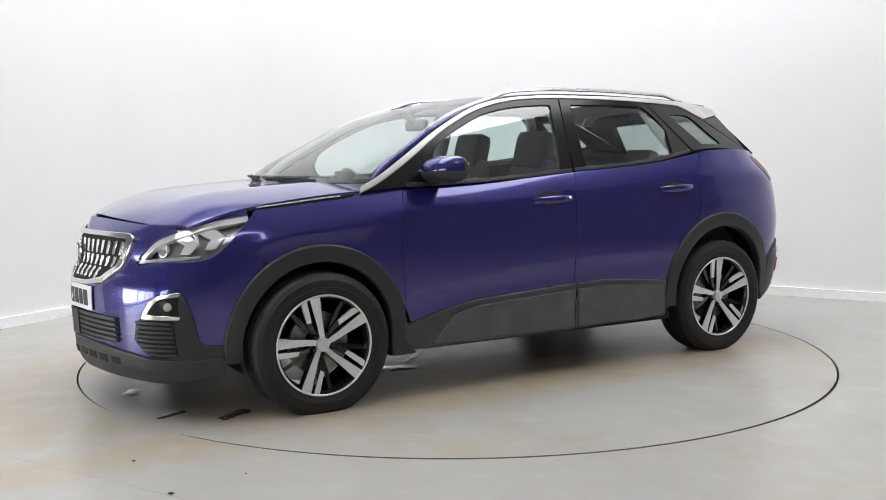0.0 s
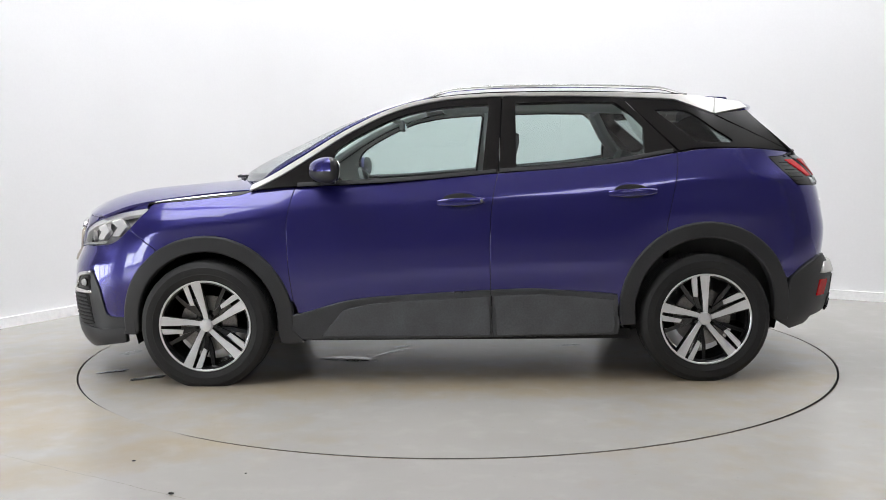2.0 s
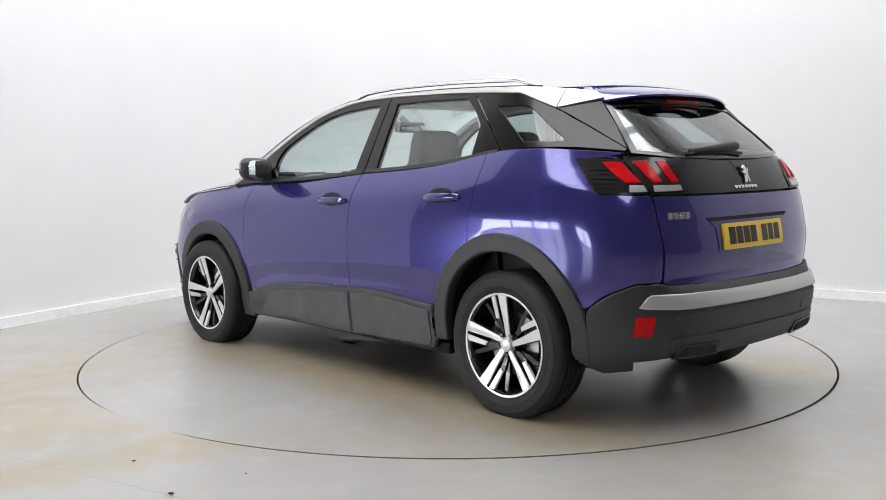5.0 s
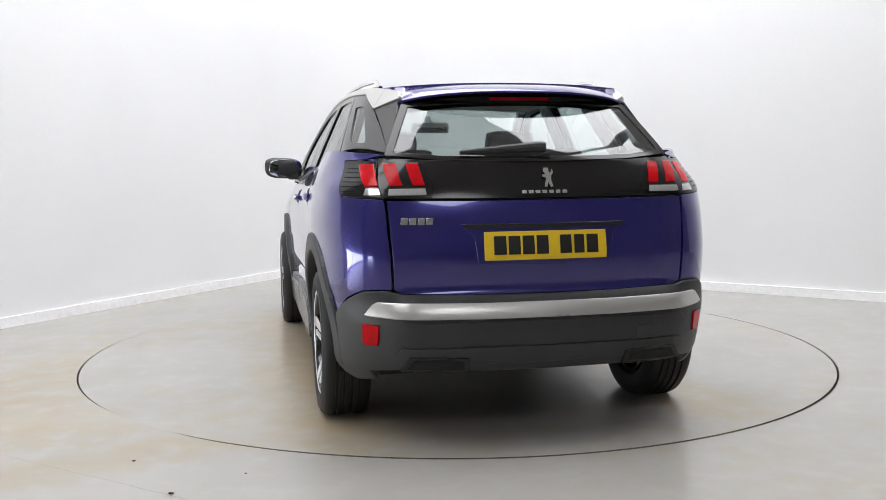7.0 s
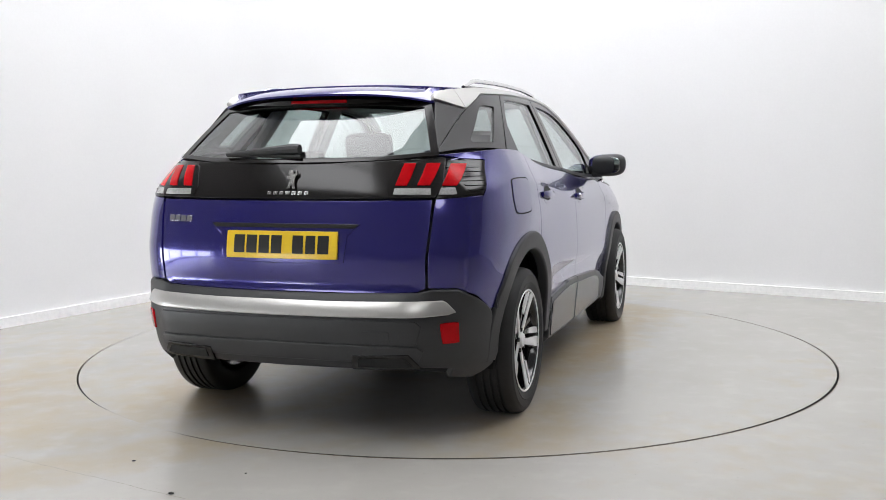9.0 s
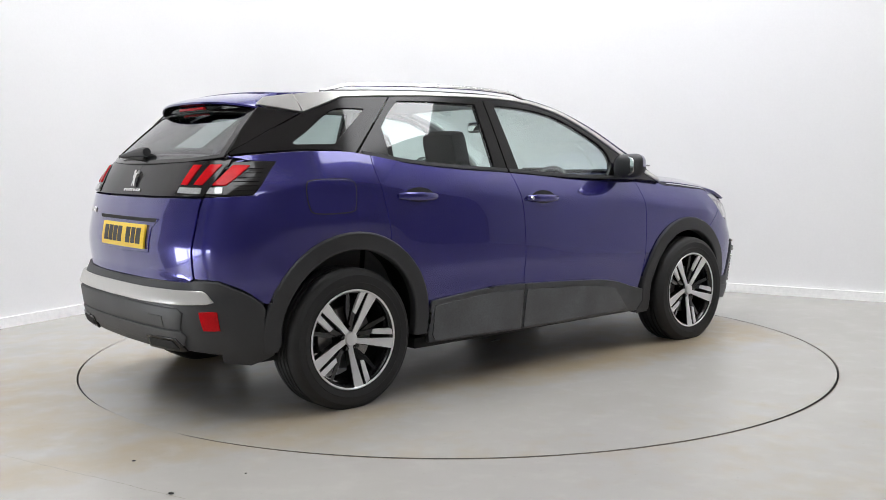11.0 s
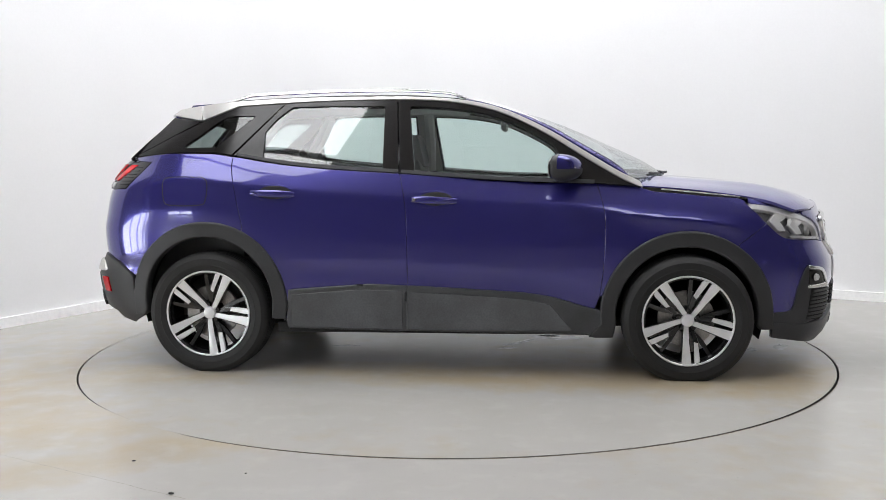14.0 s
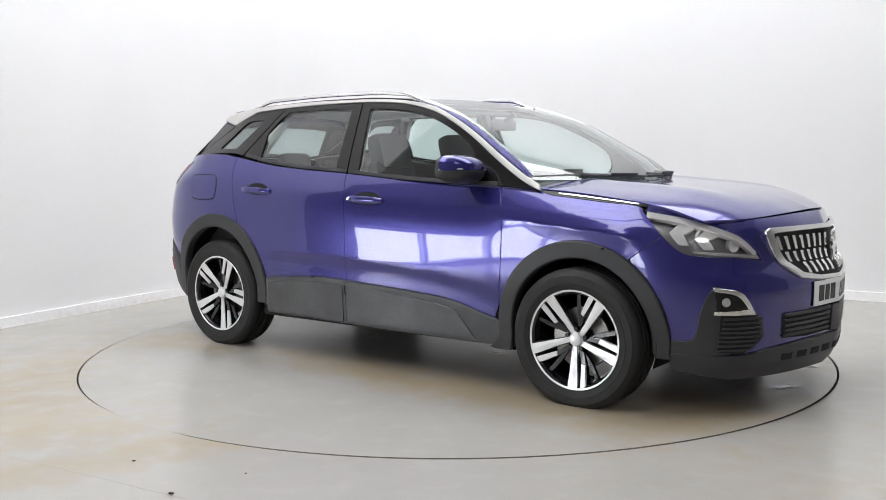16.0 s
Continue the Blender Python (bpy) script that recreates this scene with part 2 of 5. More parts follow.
def panel(name, loop, fn, mat, parent, side=1, holes=(), gap=.0030, lift=0.0, thick=.016, grid=.05, label="", edge=.002):
    """A pressed panel of the shell: the loop in the surface's own two numbers, its rim rolled in. side -1: on the car's right."""
    loop = shrunk(dense(loop, min(.03, grid)), gap)
    rings = [loop] + [shrunk(dense(h, min(.03, grid)), -gap) for h in holes]
    pts = [p for r in rings for p in r]
    xs, ys = [p[0] for p in loop], [p[1] for p in loop]
    for i in range(1, int((max(xs) - min(xs)) / grid) + 1):
        for j in range(1, int((max(ys) - min(ys)) / grid) + 1):
            p = (min(xs) + (i + .5 * (j % 2)) * grid, min(ys) + j * grid * .87)
            if inside(p, loop) and not any(inside(p, h) for h in rings[1:]) and not near_edge(p, pts[:sum(map(len, rings))], grid * .45):
                pts.append(p)
    edges, start = [], 0
    for r in rings:
        edges += [(start + k, start + (k + 1) % len(r)) for k in range(len(r))]
        start += len(r)
    flat, _, tris, origin, _, _ = geometry.delaunay_2d_cdt([Vector(p) for p in pts], edges, [], 0, 1e-6)
    flat = [(p[0], p[1]) for p in flat]
    keep = []
    for t in tris:
        c = (sum(flat[i][0] for i in t) / 3, sum(flat[i][1] for i in t) / 3)
        if inside(c, loop) and not any(inside(c, h) for h in rings[1:]):
            keep.append(t)
    cache = {}

    def surf(a, b):
        e = 2e-3
        p = fn(a, b)
        n = (fn(a + e, b) - fn(a - e, b)).cross(fn(a, b + e) - fn(a, b - e)).normalized()
        mid = Vector((0, 0, .7))
        if n.dot(p - mid) < 0:
            n = -n
        p = p + n * lift
        return (Vector((p.x, side * p.y, p.z)), Vector((n.x, side * n.y, n.z)))
    front = [surf(*p) for p in flat]
    verts, normals = [f[0] for f in front], [f[1] for f in front]
    faces = []
    for t in keep:
        a, b, c = (verts[i] for i in t)
        faces.append(tuple(t) if (b - a).cross(c - a).dot(normals[t[0]]) > 0 else tuple(t[::-1]))
    seen = {}
    for f in faces:
        for a, b in zip(f, f[1:] + f[:1]):
            seen[(a, b)] = True
    rim = {}

    def roll(i, out):
        if i not in rim:
            n = normals[i]
            base = len(verts)
            k = base
            verts.extend([verts[i] - n * edge * .3 + out * edge * .7, verts[i] - n * edge + out * edge, verts[i] - n * thick + out * edge])
            normals.extend([(n + out).normalized(), (out * .95 + n * .1).normalized(), out])
            rim[i] = (k, k + 1, k + 2)
        return rim[i]
    border = [(a, b) for (a, b) in seen if (b, a) not in seen]
    outs = {}
    for a, b in border:
        d = (verts[b] - verts[a])
        for i in (a, b):
            outs[i] = outs.get(i, Vector()) + d.cross(normals[i]).normalized()
    for a, b in border:
        ra, rb = roll(a, outs[a].normalized()), roll(b, outs[b].normalized())
        chain_a, chain_b = (a, *ra), (b, *rb)
        for k in range(3):
            faces.append((chain_b[k], chain_a[k], chain_a[k + 1], chain_b[k + 1]))
    me = bpy.data.meshes.new(name)
    me.from_pydata([tuple(v) for v in verts], [], faces)
    me.polygons.foreach_set("use_smooth", [True] * len(me.polygons))
    me.materials.append(mat)
    me.normals_split_custom_set_from_vertices([tuple(n) for n in normals])
    ob = new(name, me)
    ob.parent = parent
    return tagged(ob, label) if label else ob


def S(x, z):
    return (at_side(x, z), z)


def F(y, z):
    return (at_front(y, z), z) if y >= 0 else (-at_front(-y, z), z)


def R(y, z):
    return (at_rear(y, z), z) if y >= 0 else (2 * END - at_rear(-y, z), z)


def shell(u, z):
    """The body surface carried round both ends to the car's right."""
    if u < 0:
        p = body(-u, z)
        return Vector((p.x, -p.y, p.z))
    if u > END:
        p = body(2 * END - u, z)
        return Vector((p.x, -p.y, p.z))
    return body(u, z)


def both_ways(half):
    """A loop from half an outline that starts and ends on the middle: front."""
    return half + [(-a, b) for a, b in half[::-1] if abs(a) > 1e-4]


def both_rear(half):
    return half + [(2 * END - a, b) for a, b in half[::-1] if abs(a - END) > 1e-4]


def both_y(half):
    return half + [(-a, b) for a, b in half[::-1] if abs(a) > 1e-4]


def wheel_arc(cx, cz, r, a0, a1, n=20):
    return [(cx + r * math.cos(radians(a0 + (a1 - a0) * k / n)), cz + r * math.sin(radians(a0 + (a1 - a0) * k / n))) for k in range(n + 1)]


# ---- the car's master surfaces (car space: x ahead, y to its left, z up) ----
def curve(points, soft=0.05, n=801):
    """A smooth lookup through a few (position, value) pairs."""
    px, py = np.array(sorted(points), float).T
    d = np.diff(py) / np.diff(px)
    m = np.concatenate(([d[0]], np.where(d[1:] * d[:-1] > 0, 2 * d[1:] * d[:-1] / (d[1:] + d[:-1] + 1e-12), 0), [d[-1]]))
    xs = np.linspace(px[0], px[-1], n)
    k = np.clip(np.searchsorted(px, xs) - 1, 0, len(px) - 2)
    h = px[k + 1] - px[k]
    s = (xs - px[k]) / h
    ys = ((1 + 2 * s) * (1 - s) ** 2 * py[k] + s * (1 - s) ** 2 * h * m[k]
          + s * s * (3 - 2 * s) * py[k + 1] + s * s * (s - 1) * h * m[k + 1])
    w = max(1, int(soft / (xs[1] - xs[0])))
    if w > 1:
        kern = np.hanning(2 * w + 1)
        kern /= kern.sum()
        lo, hi = 2 * ys[0] - ys[w:0:-1], 2 * ys[-1] - ys[-2:-w - 2:-1]
        ys = np.convolve(np.concatenate((lo, ys, hi)), kern, "valid")
    return lambda v: float(np.interp(v, xs, ys))


def step(v):
    v = min(1.0, max(0.0, v))
    return v * v * (3 - 2 * v)


PLAN = [(2.283, 0), (2.238, .26), (2.165, .50), (2.075, .70), (1.92, .832), (1.67, .885), (1.35, .90), (.9, .905), (0, .91), (-.9, .91),
        (-1.35, .905), (-1.65, .885), (-1.89, .833), (-2.04, .72), (-2.10, .52), (-2.125, .25), (-2.13, 0)]
_run = [0.0]
for _a, _b in zip(PLAN, PLAN[1:]):
    _run.append(_run[-1] + math.hypot(_b[0] - _a[0], _b[1] - _a[1]))
END = _run[-1]
plan_x = curve([(s, q[0]) for s, q in zip(_run, PLAN)], .16, 3001)
plan_y = curve([(s, q[1]) for s, q in zip(_run, PLAN)], .16, 3001)
nose = curve([(.10, 2.20), (.17, 2.25), (.25, 2.31), (.40, 2.325), (.58, 2.33), (.66, 2.30), (.72, 2.28), (.82, 2.275), (.90, 2.255), (.96, 2.20), (1.1, 1.95)], .03)
tail = curve([(.20, -1.95), (.28, -2.05), (.345, -2.125), (.45, -2.155), (.535, -2.165), (.60, -2.15), (.632, -2.125), (.66, -2.102), (.70, -2.108), (.80, -2.115), (.907, -2.098), (.98, -2.085),
              (1.05, -2.066), (1.13, -2.036), (1.21, -2.0), (1.3, -1.95)], .03)
belt = curve([(2.4, .90), (2.1, .91), (1.93, .922), (1.85, .942), (1.77, .966), (1.54, 1.004), (1.23, 1.038), (1.05, 1.050), (.85, 1.066), (.556, 1.075), (.29, 1.088), (0, 1.11),
              (-.24, 1.13), (-.59, 1.153), (-.89, 1.182), (-1.19, 1.232), (-1.34, 1.252), (-1.53, 1.254), (-1.76, 1.240), (-2.0, 1.215), (-2.3, 1.20)], .06)
flank = curve([(-.4, .90), (0, .962), (.2, .978), (.33, .994), (.45, 1.002), (.56, 1.002), (.72, .996), (.84, .980), (.93, .950), (1.0, .915), (1.2, .80)], .05)


def ridge(d, wide, tip):
    """A crease's height at the distance d from its line: a tight top and soft sides."""
    return math.exp(-(math.hypot(d, tip) - tip) / wide)


wing_upper = curve([(2.0, .885), (1.75, .885), (1.5, .905), (1.3, .925), (1.1, .945), (.9, .955), (.6, .965), (.2, .985), (-.4, 1.005), (-.9, 1.04), (-1.3, 1.085), (-1.9, 1.10)], .08)
wing_lower = curve([(1.78, .755), (1.70, .80), (1.58, .838), (1.45, .858), (1.3, .872), (1.15, .885), (1.0, .900), (.85, .915), (.5, .93)], .05)
low_line = curve([(1.2, .52), (.9, .545), (.5, .60), (0, .635), (-.5, .655), (-.9, .665), (-1.3, .70)], .1)


def pressing(x, z):
    """What is pressed into the flank: shoulder, the scooped front wing, the low swage and the rear haunch."""
    out = 0.0
    # shoulder along the doors, strongest at both ends
    up = z - wing_upper(min(2.0, max(-1.9, x)))
    ends = .5 + .5 * step((-.85 - x) / .4)
    out += .009 * ends * ridge(up, .055, .02) * step((1.74 - x) / .25) * step((x + 1.95) / .25)
    if .7 < x < 1.85:
        # a crease that rises over the wheel arch and fades into the door
        fade = step((x - .70) / .45) * step((1.72 - x) / .16)
        low = z - wing_lower(min(1.78, x))
        out += .013 * fade * ridge(low, .040, .010)
    if -1.0 < x < 1.0:
        # the doors tuck in under the low swage, then flare to the cladding
        d = low_line(x) - z
        t = step((1.0 - abs(x)) / .3)
        out -= t * (.007 * step(d / .06) - .007 * step((d - .07) / .10))
    if x < -.8:
        t = math.exp(-((x + 1.42) / .36) ** 2)
        out += .012 * t * math.exp(-((z - .93) / .09) ** 2)
        # the tail narrows towards the lamps' upper edge
        out -= .072 * step((-1.48 - x) / .40) * step((z - 1.05) / .18)
    return out


def body(u, z):
    """The painted shell below the windows: u runs along the plan outline from the nose round the left flank to the tail."""
    x, y = plan_x(u), plan_y(u)
    q = (z - .25) / (belt(x) - .25)
    if x > 1.6:
        x += (nose(z) - 2.30) * step((x - 1.6) / .6)
    elif x < -1.6:
        x += (tail(z) + 2.13) * step((-1.6 - x) / .45)
    y *= flank(q)
    if x < -1.6 and z < .68:
        # the bumper's corners are rounder than the body above
        x += .050 * step((y - .55) / .22) * step((.67 - z) / .07) * step((-1.6 - x) / .25)
    y += pressing(x, z)
    if x > .4:
        # the shelf under the headlight
        x += .014 * math.exp(-((z - .655) / .045) ** 2) * step((x - 1.72) / .3)
    return Vector((x, y, z))


def at_side(x, z):
    """u of the flank at x."""
    lo, hi = .3, END - .3
    for _ in range(40):
        mid = (lo + hi) / 2
        lo, hi = (mid, hi) if body(mid, z)[0] > x else (lo, mid)
    return lo


def at_front(y, z):
    lo, hi = 0.0, 1.2
    for _ in range(40):
        mid = (lo + hi) / 2
        lo, hi = (mid, hi) if body(mid, z)[1] < y else (lo, mid)
    return lo


def at_rear(y, z):
    lo, hi = END - 1.2, END
    for _ in range(40):
        mid = (lo + hi) / 2
        lo, hi = (mid, hi) if body(mid, z)[1] > y else (lo, mid)
    return lo


cabin_y = curve([(1.3, .80), (1.05, .832), (.7, .838), (0, .838), (-.8, .838), (-1.2, .822), (-1.5, .785), (-1.75, .735), (-1.95, .68)], .15)
cabin_k = curve([(1.3, .40), (.4, .40), (-.8, .40), (-1.3, .44), (-1.7, .58), (-2, .62)], .2)


def cabin(x, z):
    """The window side of the cabin."""
    h = z - 1.10
    return Vector((x, cabin_y(x) - cabin_k(x) * h - .10 * h * h, z))


hood_mid = curve([(.95, 1.125), (1.15, 1.108), (1.31, 1.094), (1.47, 1.082), (1.63, 1.070), (1.78, 1.056), (1.92, 1.036), (2.03, 1.010), (2.14, .970), (2.22, .935), (2.3, .89)], .05)
hood_rim = curve([(.95, .80), (1.5, .815), (1.75, .81), (1.9, .79), (2.0, .76), (2.1, .72), (2.3, .66)], .05)


bonnet_nose = curve([(0, 2.17), (.22, 2.155), (.46, 2.104), (.60, 2.056), (.677, 2.018), (.74, 1.965), (.80, 1.89), (.9, 1.70)], .04)
bonnet_lip = curve([(0, .942), (.25, .936), (.44, .926), (.60, .918), (.8, .915), (.9, .915)], .05)


def hood_raw(x, y):
    t = abs(y) / hood_rim(x)
    top = hood_mid(x)
    swell = .012 * math.exp(-((abs(y) - .50) / .10) ** 2) * step((2.05 - x) / .3)
    return top - (top - belt(x) - .003) * (.22 * t ** 2 + .78 * t ** 5) + swell - .010 * (1 - t * t)


def hood(x, y):
    """The bonnet, rolled down to the bumper at its nose."""
    a = abs(y)
    d = max(-.05, bonnet_nose(a) - x)
    return Vector((x, y, hood_raw(x, y) - (hood_raw(bonnet_nose(a), y) - bonnet_lip(a)) * math.exp(-d / .09)))


roof_mid = curve([(.60, 1.455), (.40, 1.520), (.25, 1.545), (0, 1.578), (-.3, 1.594), (-.6, 1.595), (-1.0, 1.585), (-1.3, 1.572), (-1.55, 1.558), (-1.8, 1.540)], .12)


def roof(x, y):
    return Vector((x, y, roof_mid(x) - .028 * (abs(y) / .6) ** 2.4 - .05 * max(0, abs(y) - .6)))


pillar_x = curve([(1.00, 1.09), (1.06, 1.05), (1.145, .985), (1.293, .755), (1.387, .595), (1.456, .44), (1.506, .285), (1.545, .14), (1.6, -.12)], .03)


def screen(y, z):
    """The windscreen, bowed forward in the middle."""
    half = cabin(pillar_x(z), z)[1]
    bow = .285 - .215 * step((z - 1.0) / .6)
    return Vector((pillar_x(z) + bow * (1 - (y / half) ** 2), y, z))


gate_x = curve([(1.15, -2.045), (1.20, -2.012), (1.30, -1.905), (1.40, -1.785), (1.50, -1.66), (1.56, -1.59)], .03)


def hatch(y, z):
    """The rear window's slope."""
    return Vector((gate_x(z) + .13 * (abs(y) / .68) ** 2.2, y, z))


# ---- the studio ----
def room():
    ex, ey = Vector((.4711, .8821, 0)), Vector((.8478, -.5303, 0))
    corner = Vector((-1.235, 4.724, 0))
    long, wide, high, cove = 13.0, 12.5, 6.0, 1.1
    def at(a, b, z=0):
        return corner - ex * a + ey * b + Vector((0, 0, z))
    open0, open1, tall = 6.9, 11.2, .85
    path = [(6.3, 0)]
    path += [(cove - cove * math.sin(radians(t)), cove - cove * math.cos(radians(t))) for t in range(0, 91, 6)]
    path += [(0, wide)]
    def ribbon(name, mat, line, z0, z1, thick, label, lean=0):
        """A wall along a plan line, thick on its outer side."""
        bm = bmesh.new()
        rows = []
        for i, (a, b) in enumerate(line):
            p, q = line[max(i - 1, 0)], line[min(i + 1, len(line) - 1)]
            d = Vector((q[0] - p[0], q[1] - p[1])).normalized()
            na, nb = (-d.y, d.x)
            rows.append([bm.verts.new(at(a + na * o, b + nb * o, z)) for o, z in ((0, z0), (lean, z1), (thick, z1), (thick, z0))])
        for r, s in zip(rows, rows[1:]):
            for k in range(4):
                bm.faces.new((r[k], s[k], s[(k + 1) % 4], r[(k + 1) % 4]))
        bm.faces.new(rows[0])
        bm.faces.new(rows[-1][::-1])
        return tagged(link(name, bm, mat), label, "wall", kind="structure")
    ribbon("wall_north", WALL, path, 0, high, .2, "smooth white studio wall with a coved corner")
    # the walls out of view are added dark to shape the car's reflections
    ribbon("wall_west", DIM_WALL, [(long, 0), (open1, 0)], 0, high, .2, "unseen dark grey wall beside the low window, for dark reflections")
    ribbon("wall_west_pier", DIM_WALL, [(open0, 0), (6.3, 0)], 0, high, .2, "unseen dark grey wall next to the white paint, for dark reflections")
    ribbon("wall_west_lintel", DIM_WALL, [(open1, 0), (open0, 0)], tall, high, .2, "unseen dark grey wall over the low window, for dark reflections")
    skirting = [(a + (.034 if i > 0 else 0), b + .034) for i, (a, b) in enumerate(path)]
    tagged(ribbon("baseboard", SKIRT, skirting, 0, .075, .0335, "low white painted skirting board", lean=.007), category="skirting board")
    ribbon("wall_east", DIM_WALL, [(0, wide), (long, wide)], 0, high, .2, "unseen dark grey wall, for dark reflections")
    # the end wall with a wide window, and another in the west wall, which light the car from behind the camera
    w0, w1, s0, s1 = .40, 1.90, .03, .80
    for name, b0, b1, z0, z1 in (("wall_south", 0, w0, 0, high), ("wall_south_pier", w1, wide, 0, high), ("wall_south_sill", w0, w1, 0, s0), ("wall_south_lintel", w0, w1, s1, high)):
        bm = bmesh.new()
        vs = [bm.verts.new(at(long + o, b, z)) for o in (0, .2) for b in (b0, b1) for z in (z0, z1)]
        bmesh.ops.convex_hull(bm, input=vs)
        tagged(link(name, bm, DIM_WALL, smooth=False), "unseen dark grey wall round the window, for dark reflections", "wall", kind="structure")
    def glazing(name, label, place, c0, c1, z0, z1, n):
        """Frames of a window whose own plan runs along c and out along o."""
        win = tagged(new(name), label, "window", kind="structure")
        def bar(a, b, lo, hi):
            bm = bmesh.new()
            bmesh.ops.convex_hull(bm, input=[bm.verts.new(place(o, c, z)) for o in (.04, .12) for c in (a, b) for z in (lo, hi)])
            part("window_frame", bm, SKIRT, win, smooth=False)
        for k in range(n + 1):
            c = c0 + (c1 - c0 - .06) * k / n
            bar(c, c + .06, z0, z1)
        for k in range(n):
            a = c0 + (c1 - c0 - .06) * k / n + .06
            b = c0 + (c1 - c0 - .06) * (k + 1) / n
            for z in (z0, z1 - .06):
                bar(a, b, z, z + .06)
        bm = bmesh.new()
        bm.faces.new([bm.verts.new(place(.6, c, z)) for c, z in ((c0 - .8, -.2), (c1 + .8, -.2), (c1 + .8, z1 + .8), (c0 - .8, z1 + .8))])
        tagged(link("backdrop", bm, DAY, smooth=False), "bright overcast daylight outside the window", "backdrop", kind="structure")
    glazing("window_1", "low wide studio window with white frames and bright daylight", lambda o, c, z: at(long + o, c, z), w0, w1, s0, s1, 2)
    glazing("window_2", "low white framed window with bright daylight", lambda o, c, z: at(c, -o, z), open0, open1, 0, tall, 4)
    bm = bmesh.new()
    vs = [bm.verts.new(at(a, b, z)) for a in (-.3, long + .3) for b in (-.3, wide + .3) for z in (high, high + .2)]
    bmesh.ops.convex_hull(bm, input=vs)
    tagged(link("ceiling", bm, CEILING, smooth=False), "white painted studio ceiling", "ceiling", kind="structure")
    # floor: one sheet with the round pit of the turntable
    bm = bmesh.new()
    ring, outer, pit = [], [], []
    for k in range(192):
        a = 2 * math.pi * k / 192
        c, s = math.cos(a), math.sin(a)
        r = TABLE + gap_at(math.degrees(a))
        ring.append(bm.verts.new((r * c, r * s, 0)))
        pit.append(bm.verts.new((r * c, r * s, -.12)))
        outer.append(bm.verts.new((22 * c, 22 * s, 0)))
    for k in range(192):
        n = (k + 1) % 192
        bm.faces.new((ring[k], outer[k], outer[n], ring[n]))
        bm.faces.new((pit[k], ring[k], ring[n], pit[n]))
    bm.faces.new(pit)
    tagged(link("floor", bm, FLOOR), "pale grey resin studio floor with tan dust stains", "floor", kind="structure")
    bm = bmesh.new()
    rows = []
    for k in range(193):
        a = math.radians(-118 + 150 * k / 192)
        r = TABLE + gap_at(math.degrees(a)) + .001
        wide = .0035 * step(min(k, 192 - k) / 30) + .0006
        rows.append([bm.verts.new(((r + o) * math.cos(a), (r + o) * math.sin(a), z)) for o, z in ((0, -.05), (0, .0016), (wide, .0016), (wide, -.05))])
    for p, q in zip(rows, rows[1:]):
        for k in range(4):
            bm.faces.new((p[k], q[k], q[(k + 1) % 4], p[(k + 1) % 4]))
    tagged(link("trim", bm, BRUSHED),
           "thin worn steel lip round the turntable", "steel lip", kind="structure")
    # hairline joint in the resin, and crumbs of dried mud
    bm = bmesh.new()
    rnd = random.Random(5)
    pts = [Vector((-1.95, -2.165, 0)).lerp(Vector((-.85, -2.79, 0)), k / 30) + Vector((rnd.uniform(-.003, .003), rnd.uniform(-.003, .003), 0)) for k in range(31)]
    rows = [[bm.verts.new(p + Vector((.0006 * a, .0011 * a, z))) for a, z in ((-1, .0002), (0, .0006), (1, .0002))] for p in pts]
    for p, q in zip(rows, rows[1:]):
        for k in range(2):
            bm.faces.new((p[k], q[k], q[k + 1], p[k + 1]))
    tagged(link("floor_joint", bm, JOINT), "hairline joint in the resin floor", "floor joint", kind="structure")
    for x, y, r in ((-1.307, -2.292, .006), (-1.042, -2.67, .008), (-.817, -2.45, .004)):
        bm = bmesh.new()
        bmesh.ops.create_icosphere(bm, subdivisions=2, radius=r)
        for v in bm.verts:
            v.co = Vector((v.co.x * 1.5, v.co.y, v.co.z * .55)) * rnd.uniform(.75, 1.1)
        low = min(v.co.z for v in bm.verts)
        ob = tagged(link("crumb", bm, GROOVE), "small dark crumb of dried mud on the floor", "crumb", "crumbs on the floor")
        ob.location = (x, y, -low)
    # ceiling light panels; (10.5, 9.6) is added to brighten the car's right flank
    first = None
    for i, (a, b) in enumerate([((a, b)) for a, b in ((2.1, 2.1), (2.1, 4.9), (2.1, 7.7), (10.5, 9.6), (4.9, 2.1), (7.7, 2.1), (10.5, 2.1))]):
        m = Matrix.Translation(at(a, b, high - .09)) @ pose(0, 0, 0, 0, 0, math.degrees(math.atan2(ex.y, ex.x)))
        if first is None:
            first = tagged(new("ceiling_light"), "large square white diffuser light panel, unseen, under the ceiling", "ceiling light", "ceiling light panels")
            h = 1.34
            part("frame", boxes((-h, h, -h, -h + .04, 0, .08), (-h, h, h - .04, h, 0, .08), (-h, -h + .04, -h + .04, h - .04, 0, .08), (h - .04, h, -h + .04, h - .04, 0, .08)), SKIRT, first, smooth=False)
            part("diffuser", boxes((-h + .04, h - .04, -h + .04, h - .04, .015, .03)), PANEL, first, smooth=False)
            first.matrix_basis = m
        else:
            copy_thing(first, m)


TABLE = 2.272
_gap = curve([(-180, .006), (-160, .0095), (-145, .006), (-135, -.0014), (-125, -.0014), (-121, .005), (-93, .0115), (-66, .0085), (-40, .0115), (-22, .0105), (0, .005),
              (17, .0018), (40, -.0008), (120, -.0012), (160, .0006), (172, .003), (180, .006)], 2)


def gap_at(deg):
    """Width of the slot round the turntable: choked with dust at the back and at one side."""
    return _gap((deg + 180) % 360 - 180)


room()


